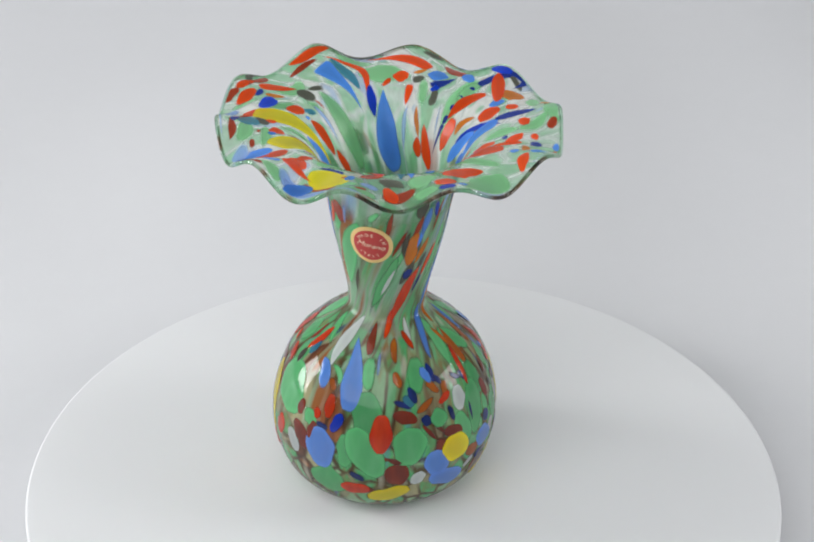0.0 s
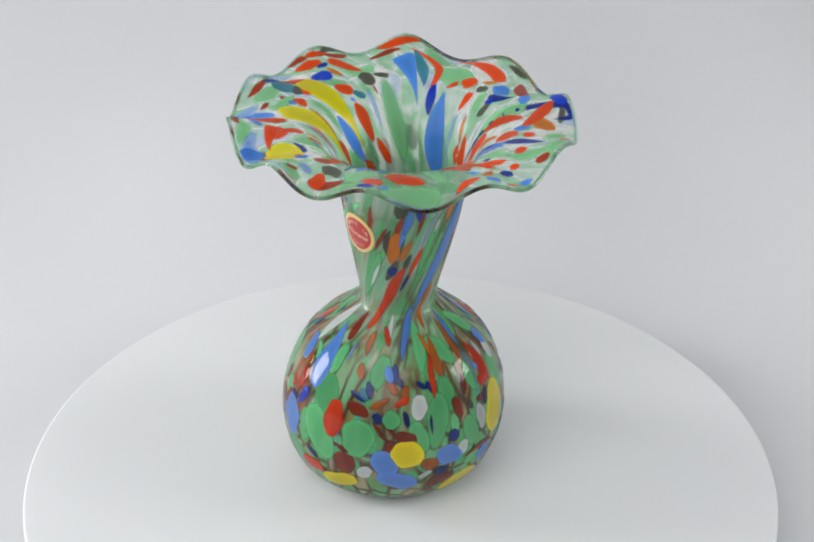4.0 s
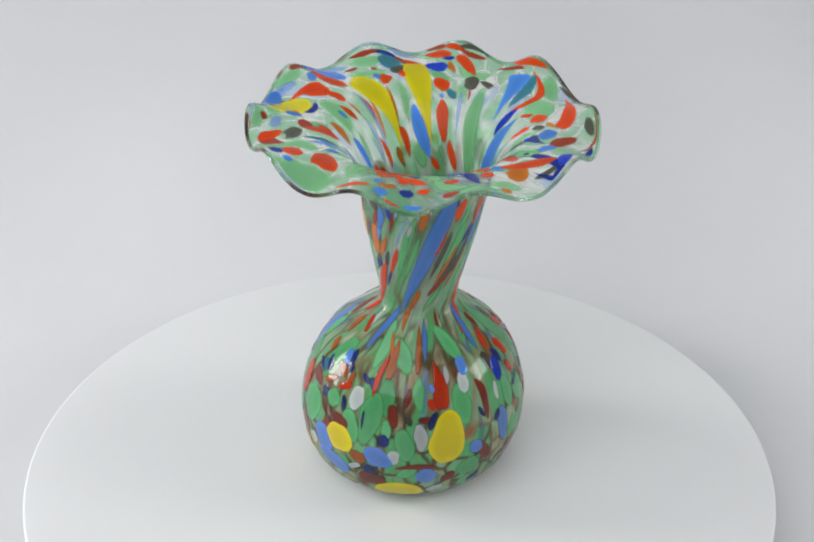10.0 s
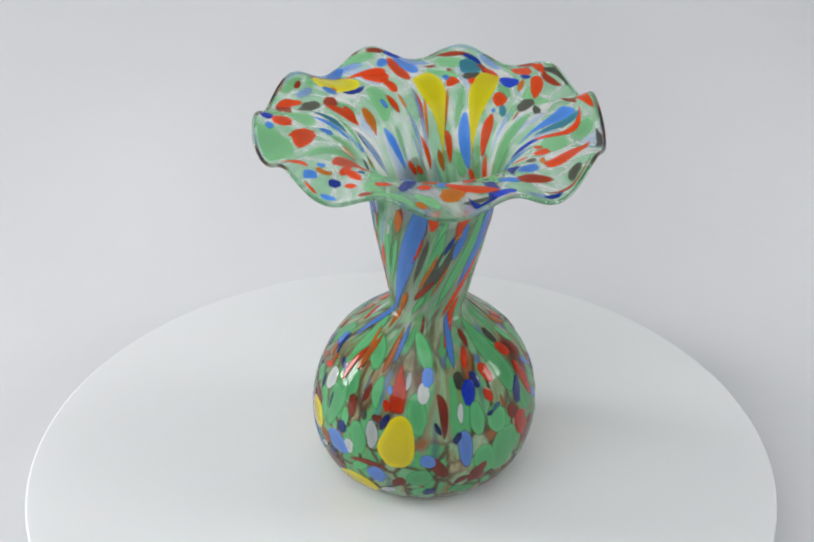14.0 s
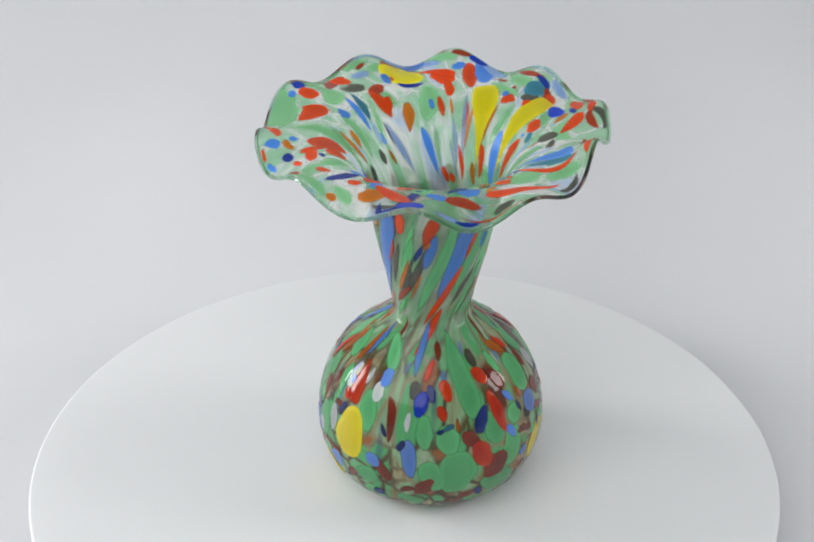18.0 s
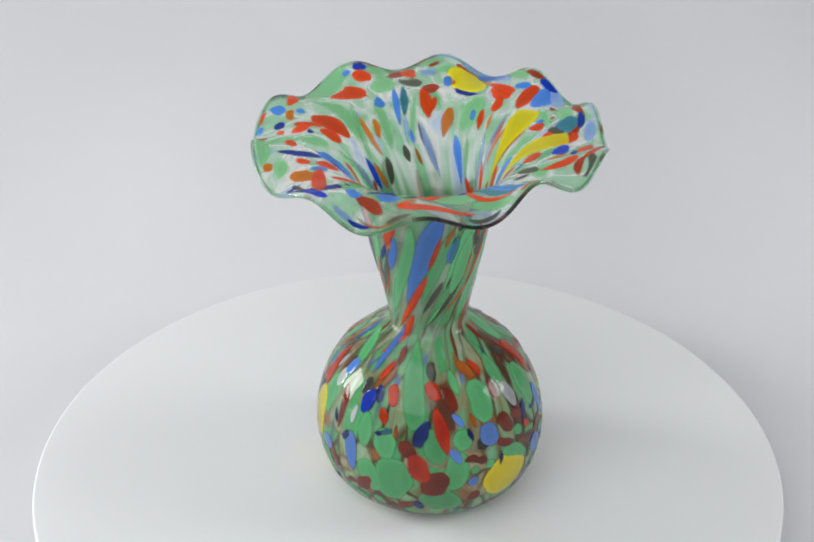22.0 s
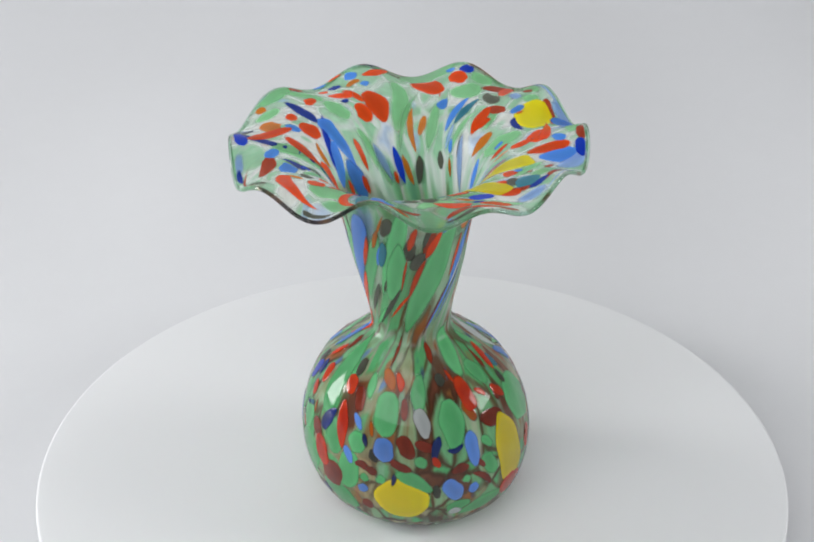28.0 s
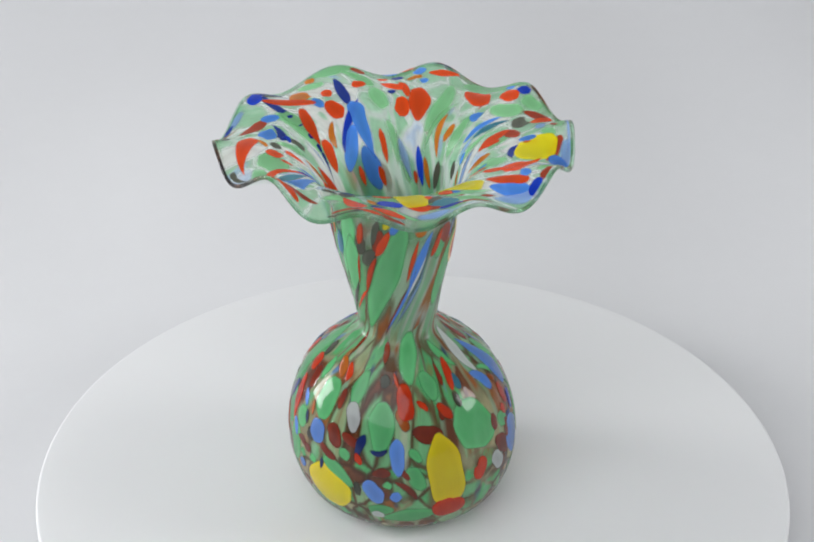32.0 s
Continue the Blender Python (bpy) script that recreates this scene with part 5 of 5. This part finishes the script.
    fleck("blue", "flare", 214.2, 124, 203.1, 118.8, 183.6, 110.5, 8.5, -0.9)
    fleck("blue", "flare", 182.9, 366.6, 175.1, 362.5, 166.2, 356.3, 6.4)
    fleck("blue", "flare", 207.9, 70.9, 206.3, 66.3, 206.2, 61.1, 6.2, -0.3)
    fleck("blue", "flare", 200.4, 363.9, 191.1, 364.9, 177.9, 358.5, 6.2, -0.4)
    fleck("blue", "flare", 211.2, 55.8, 210, 52.9, 207.3, 48.3, 4.5)
    fleck("blue", "flare", 201.6, 23.6, 204.3, 23.3, 207.8, 23.1, 3.7)
    fleck("blue", "flare", 175.4, 25.4, 183.4, 17.9, 191.3, 10.2, 5.5)
    fleck("blue", "flare", 223.7, 235.3, 222.4, 239.2, 219.4, 243.3, 6.0)
    fleck("blue", "flare", 224.1, 340.9, 224.1, 343.7, 224.3, 347.4, 2.5)
    fleck("teal", "flare", 216.3, 189.4, 214.6, 184.8, 212.4, 180.9, 8.9, 0.2)
    fleck("teal", "flare", 208.5, 274.5, 200.2, 276.1, 194, 277.8, 2.8)
    fleck("teal", "flare", 217.4, 118, 209.1, 114.2, 198.2, 110.9, 4.1)
    fleck("teal", "flare", 197.9, 155.8, 196.1, 152.7, 194.3, 149, 2.6)
    fleck("cobalt", "flare", 223.6, 219.1, 223.8, 215.9, 225.1, 212.7, 3.7)
    fleck("cobalt", "flare", 211.6, 169.2, 210.5, 164.7, 209.2, 159.4, 5.3, 0.2)
    fleck("cobalt", "flare", 183, 321.8, 176.5, 318.5, 168.8, 313.3, 2.7)
    fleck("cobalt", "flare", 199.1, 103.9, 193.5, 104.5, 186.3, 103.4, 3.3)
    fleck("cobalt", "flare", 222.7, 291, 222.6, 288.6, 223.9, 286, 4.1)
    fleck("cobalt", "flare", 199.7, 66.4, 199.4, 64.6, 200.8, 62.9, 3.5)
    fleck("cobalt", "flare", 221.8, 47.9, 222, 43.9, 223.6, 39.6, 5.4)
    fleck("cobalt", "flare", 182.4, 24.4, 189.8, 16.9, 201.3, 2.2, 3.1)
    fleck("red", "flare", 208.5, 226.2, 203.6, 223.7, 199.5, 222.8, 3.5)
    fleck("red", "flare", 215.5, 179.6, 213.7, 175.3, 209.2, 170.3, 4.5)
    fleck("red", "flare", 206.4, 265.5, 199.7, 263.8, 192.4, 261.8, 4.2)
    fleck("red", "flare", 210.7, 348.2, 208.7, 343, 207.5, 337.3, 4.3, 0.3)
    fleck("red", "flare", 219.8, 102.3, 216.5, 87.5, 210.6, 73.5, 5.8, 0.5)
    fleck("red", "flare", 201.7, 258.1, 198.1, 260.1, 193.6, 261.9, 3.0)
    fleck("red", "flare", 225.4, 340, 225.4, 338, 224.2, 334.4, 2.2)
    fleck("red", "flare", 198.2, 96.9, 200.2, 93.6, 202.6, 91.5, 2.1)
    fleck("red", "flare", 172.4, 223.8, 169.3, 219.8, 166, 216, 2.0)
    fleck("red", "flare", 212.5, 232.9, 210, 227.1, 207.9, 222.8, 6.7)
    fleck("red", "flare", 178.4, 146.5, 172.5, 140.8, 167.5, 133.9, 2.8)
    fleck("red", "flare", 199.3, 229.2, 195.5, 227.3, 190.6, 225, 2.4)
    fleck("red", "flare", 207.7, 182.3, 206.3, 180.4, 205, 178.6, 3.8)
    fleck("red", "flare", 201.2, 88.6, 203.3, 86, 206, 83.1, 5.2)
    fleck("red", "flare", 211.9, 340.1, 207.5, 336.8, 202, 334.2, 3.0)
    fleck("red", "flare", 201.8, 338.7, 197.6, 336.7, 193.3, 336.2, 5.3)
    fleck("red", "flare", 212.7, 308.7, 210, 300.7, 211.3, 294.8, 8.5, 0.3)
    fleck("red", "flare", 220.3, 217.4, 213.8, 216.7, 205.8, 212.8, 5.1)
    fleck("red", "flare", 222.3, 272.6, 219.6, 270.6, 214.8, 268.8, 4.6)
    fleck("red", "flare", 216.4, 241.5, 214.1, 232.1, 211.4, 222.8, 3.8, 0.5)
    fleck("red", "flare", 188.7, 352.2, 183.4, 350.4, 175.9, 348.1, 2.3)
    fleck("red", "flare", 190, 80.9, 194.4, 80.2, 199.5, 79.7, 2.7, 0.4)
    fleck("red", "flare", 183.3, 191.2, 179.4, 186.2, 171.1, 182.4, 2.6)
    fleck("red", "flare", 224.1, 133.2, 222.5, 126.1, 224.4, 116.7, 4.5)
    fleck("red", "flare", 170.2, 215.6, 168, 212.4, 166, 210, 1.9)
    fleck("red", "flare", 175.1, 355.9, 171.6, 353.8, 167.1, 350.8, 2.4)
    fleck("red", "flare", 220.7, 169.4, 218.7, 163.5, 217.5, 158.5, 4.4)
    fleck("red", "flare", 217.3, 155.8, 213.1, 150.6, 207.3, 144.2, 4.6, -0.2)
    fleck("red", "flare", 198.7, 212.1, 192.8, 209.6, 185.1, 208.8, 1.8)
    fleck("red", "flare", 204.5, 194, 204.1, 191, 202.7, 188.3, 5.5)
    fleck("red", "flare", 174.1, 322.7, 171.6, 321.4, 168.6, 319.5, 1.8)
    fleck("red", "flare", 201.4, 164.7, 200.4, 160.5, 197.3, 156.2, 4.9)
    fleck("red", "flare", 217.7, 293.4, 217.1, 290, 216.5, 286.2, 6.5)
    fleck("red", "flare", 218.5, 328.4, 220.1, 323.2, 224.5, 318, 3.7)
    fleck("red", "flare", 211.1, 361.5, 210.8, 358.9, 211.5, 355.2, 4.4)
    fleck("red", "flare", 223.8, 162, 222.1, 158.2, 220.5, 154.1, 3.1)
    fleck("red", "flare", 193.2, 157.9, 186.4, 155.3, 177.3, 150.6, 4.3)
    fleck("red", "flare", 181, 210.4, 174.7, 204.9, 168.1, 201.3, 1.9)
    fleck("red", "flare", 179.7, 66.8, 175.2, 65.3, 172.1, 61.1, 3.1)
    fleck("red", "flare", 184.4, 63.2, 177, 57.7, 168.8, 48.6, 3.7, 0.2)
    fleck("red", "flare", 189, 44.5, 196.8, 40.7, 204.6, 34.1, 4.8, 0.2)
    fleck("red", "flare", 177, 40, 183.6, 39.6, 190.1, 39.2, 4.9, 0.2)
    fleck("red", "flare", 218.8, 42.7, 211.5, 35.2, 205, 24.5, 5.3)
    fleck("red", "flare", 171.3, 161.3, 168.4, 156.5, 166, 151, 2.2)
    fleck("red", "flare", 195.1, 18.1, 199.1, 17.6, 203.8, 17.5, 6.6)
    fleck("red", "flare", 206.2, 16.9, 208.2, 15.3, 210.5, 13.2, 4.0)
    fleck("red", "flare", 207.2, 331.1, 199.5, 327, 192.5, 325.8, 7.5, -0.2)
    fleck("red", "flare", 215.2, 344.8, 215.4, 347.2, 215, 349.4, 2.9)
    fleck("red", "flare", 218.4, 119.2, 209.5, 106.3, 196, 106.4, 3.0)
    fleck("red", "flare", 176.5, 374.6, 172.6, 373.2, 168.3, 371.1, 2.1)
    fleck("yellow", "flare", 212.4, 174.6, 195.1, 171.1, 171.6, 159.4, 9.6, -0.7)
    fleck("yellow", "flare", 219.8, 252.1, 213.3, 245.7, 212.9, 237.5, 12.3)
    fleck("yellow", "flare", 207.5, 206.8, 191.6, 196.9, 169.1, 188.2, 9.8, -0.8)


bulb_flecks()
neck_flecks()
flare_flecks()


# ---- paper label on the neck ----
LABEL_S, LABEL_A, LABEL_TILT, TEXT_TILT = 157.0, 252.5, -31.0, 23.0


def on_neck(x, y, lift):
    """A point of the label, x and y in mm from its middle, laid on the neck."""
    c, s = math.cos(radians(LABEL_TILT)), math.sin(radians(LABEL_TILT))
    u, v = c * x - s * y, s * x + c * y
    sv, av = np.array(LABEL_S + v), np.array(radians(LABEL_A) + u / 21.5)
    return (skin(sv, av) + outward(sv, av) * (outer_shift(sv) + lift)) / 1000


def oval(name, rx, ry, inner, lift, mat, parent, label):
    verts, faces, n = [], [], 72
    steps = [1.0, 1.0, 0.97, 0.8, 0.6, 0.4, 0.2, 0.01] if not inner else [1.0, 1.0, 0.98, 0.9, inner]
    lifts = [-0.1, lift * 0.8] + [lift] * (len(steps) - 2)
    for f, l in zip(steps, lifts):
        for k in range(n):
            a = 2 * math.pi * k / n
            verts.append(on_neck(rx * f * math.cos(a), ry * f * math.sin(a), l))
    for i in range(len(steps) - 1):
        for k in range(n):
            j = (k + 1) % n
            faces.append((i * n + k, i * n + j, (i + 1) * n + j, (i + 1) * n + k))
    return part(name, verts, faces, mat, parent, label)


def lettering(text, size, place, parent, shear=0.0, stretch=1.0):
    """A word in thin raised print; place maps flat x, y in mm to the label's own."""
    curve = bpy.data.curves.new("lettering", "FONT")
    curve.body, curve.size, curve.align_x, curve.align_y, curve.shear = text, size, "CENTER", "CENTER", shear
    curve.resolution_u = 3
    tmp = new("lettering_form", curve)
    bpy.context.view_layer.update()
    me = bpy.data.meshes.new_from_object(tmp.evaluated_get(bpy.context.evaluated_depsgraph_get()))
    bpy.data.objects.remove(tmp)
    bpy.data.curves.remove(curve)
    for v in me.vertices:
        x, y = place(v.co.x * stretch, v.co.y)
        x, y = x * math.cos(radians(TEXT_TILT)) - y * math.sin(radians(TEXT_TILT)), x * math.sin(radians(TEXT_TILT)) + y * math.cos(radians(TEXT_TILT))
        v.co = on_neck(x, y, 0.50)
    me.materials.clear()
    me.materials.append(LETTER)
    ob = new("lettering", me)
    ob.parent = parent
    tagged(ob, "pale gold print")
    return ob


sticker = oval("sticker", 8.3, 8.3, 0, 0.34, GOLD, vase, "oval gold-edged red paper label")
oval("field", 6.8, 6.8, 0, 0.42, LABEL_RED, sticker, "red label field")


def arched(text, radius, middle, size, up):
    n = len(text)
    for i, ch in enumerate(text):
        if ch == " ":
            continue
        a = radians(middle + (i - (n - 1) / 2) * (-1 if up else 1) * 57.3 * size / radius * 0.80)
        cx, cy = radius * 1.14 * math.cos(a), radius * math.sin(a)
        rot = a - math.pi / 2 if up else a + math.pi / 2
        c, s = math.cos(rot), math.sin(rot)
        lettering(ch, size, lambda x, y: (cx + c * x - s * y, cy + s * x + c * y), sticker)


arched("MADE IN", 4.7, 90, 2.0, True)
arched("ITALY", 4.7, -90, 2.0, False)
lettering("Murano", 3.2, lambda x, y: (x, y + 0.1), sticker, 0.35, 1.08)


def motions():
    # the spindle is not quite upright, and the platter not quite square on it
    spindle = pose(0, -0.00051, TOP, 1.003, -0.292, 0)
    spin = [(i * 0.5, spindle @ pose(0, 0, 0, 0, 0, turn(i * 0.5))) for i in range(65)]
    walk(turntable, [(t, m @ pose(0, 0, 0, 0.097, 0.21, 0)) for t, m in spin])
    walk(vase, [(t, m @ pose(-0.00955, 0.00319, 0.0003)) for t, m in spin])


motions()
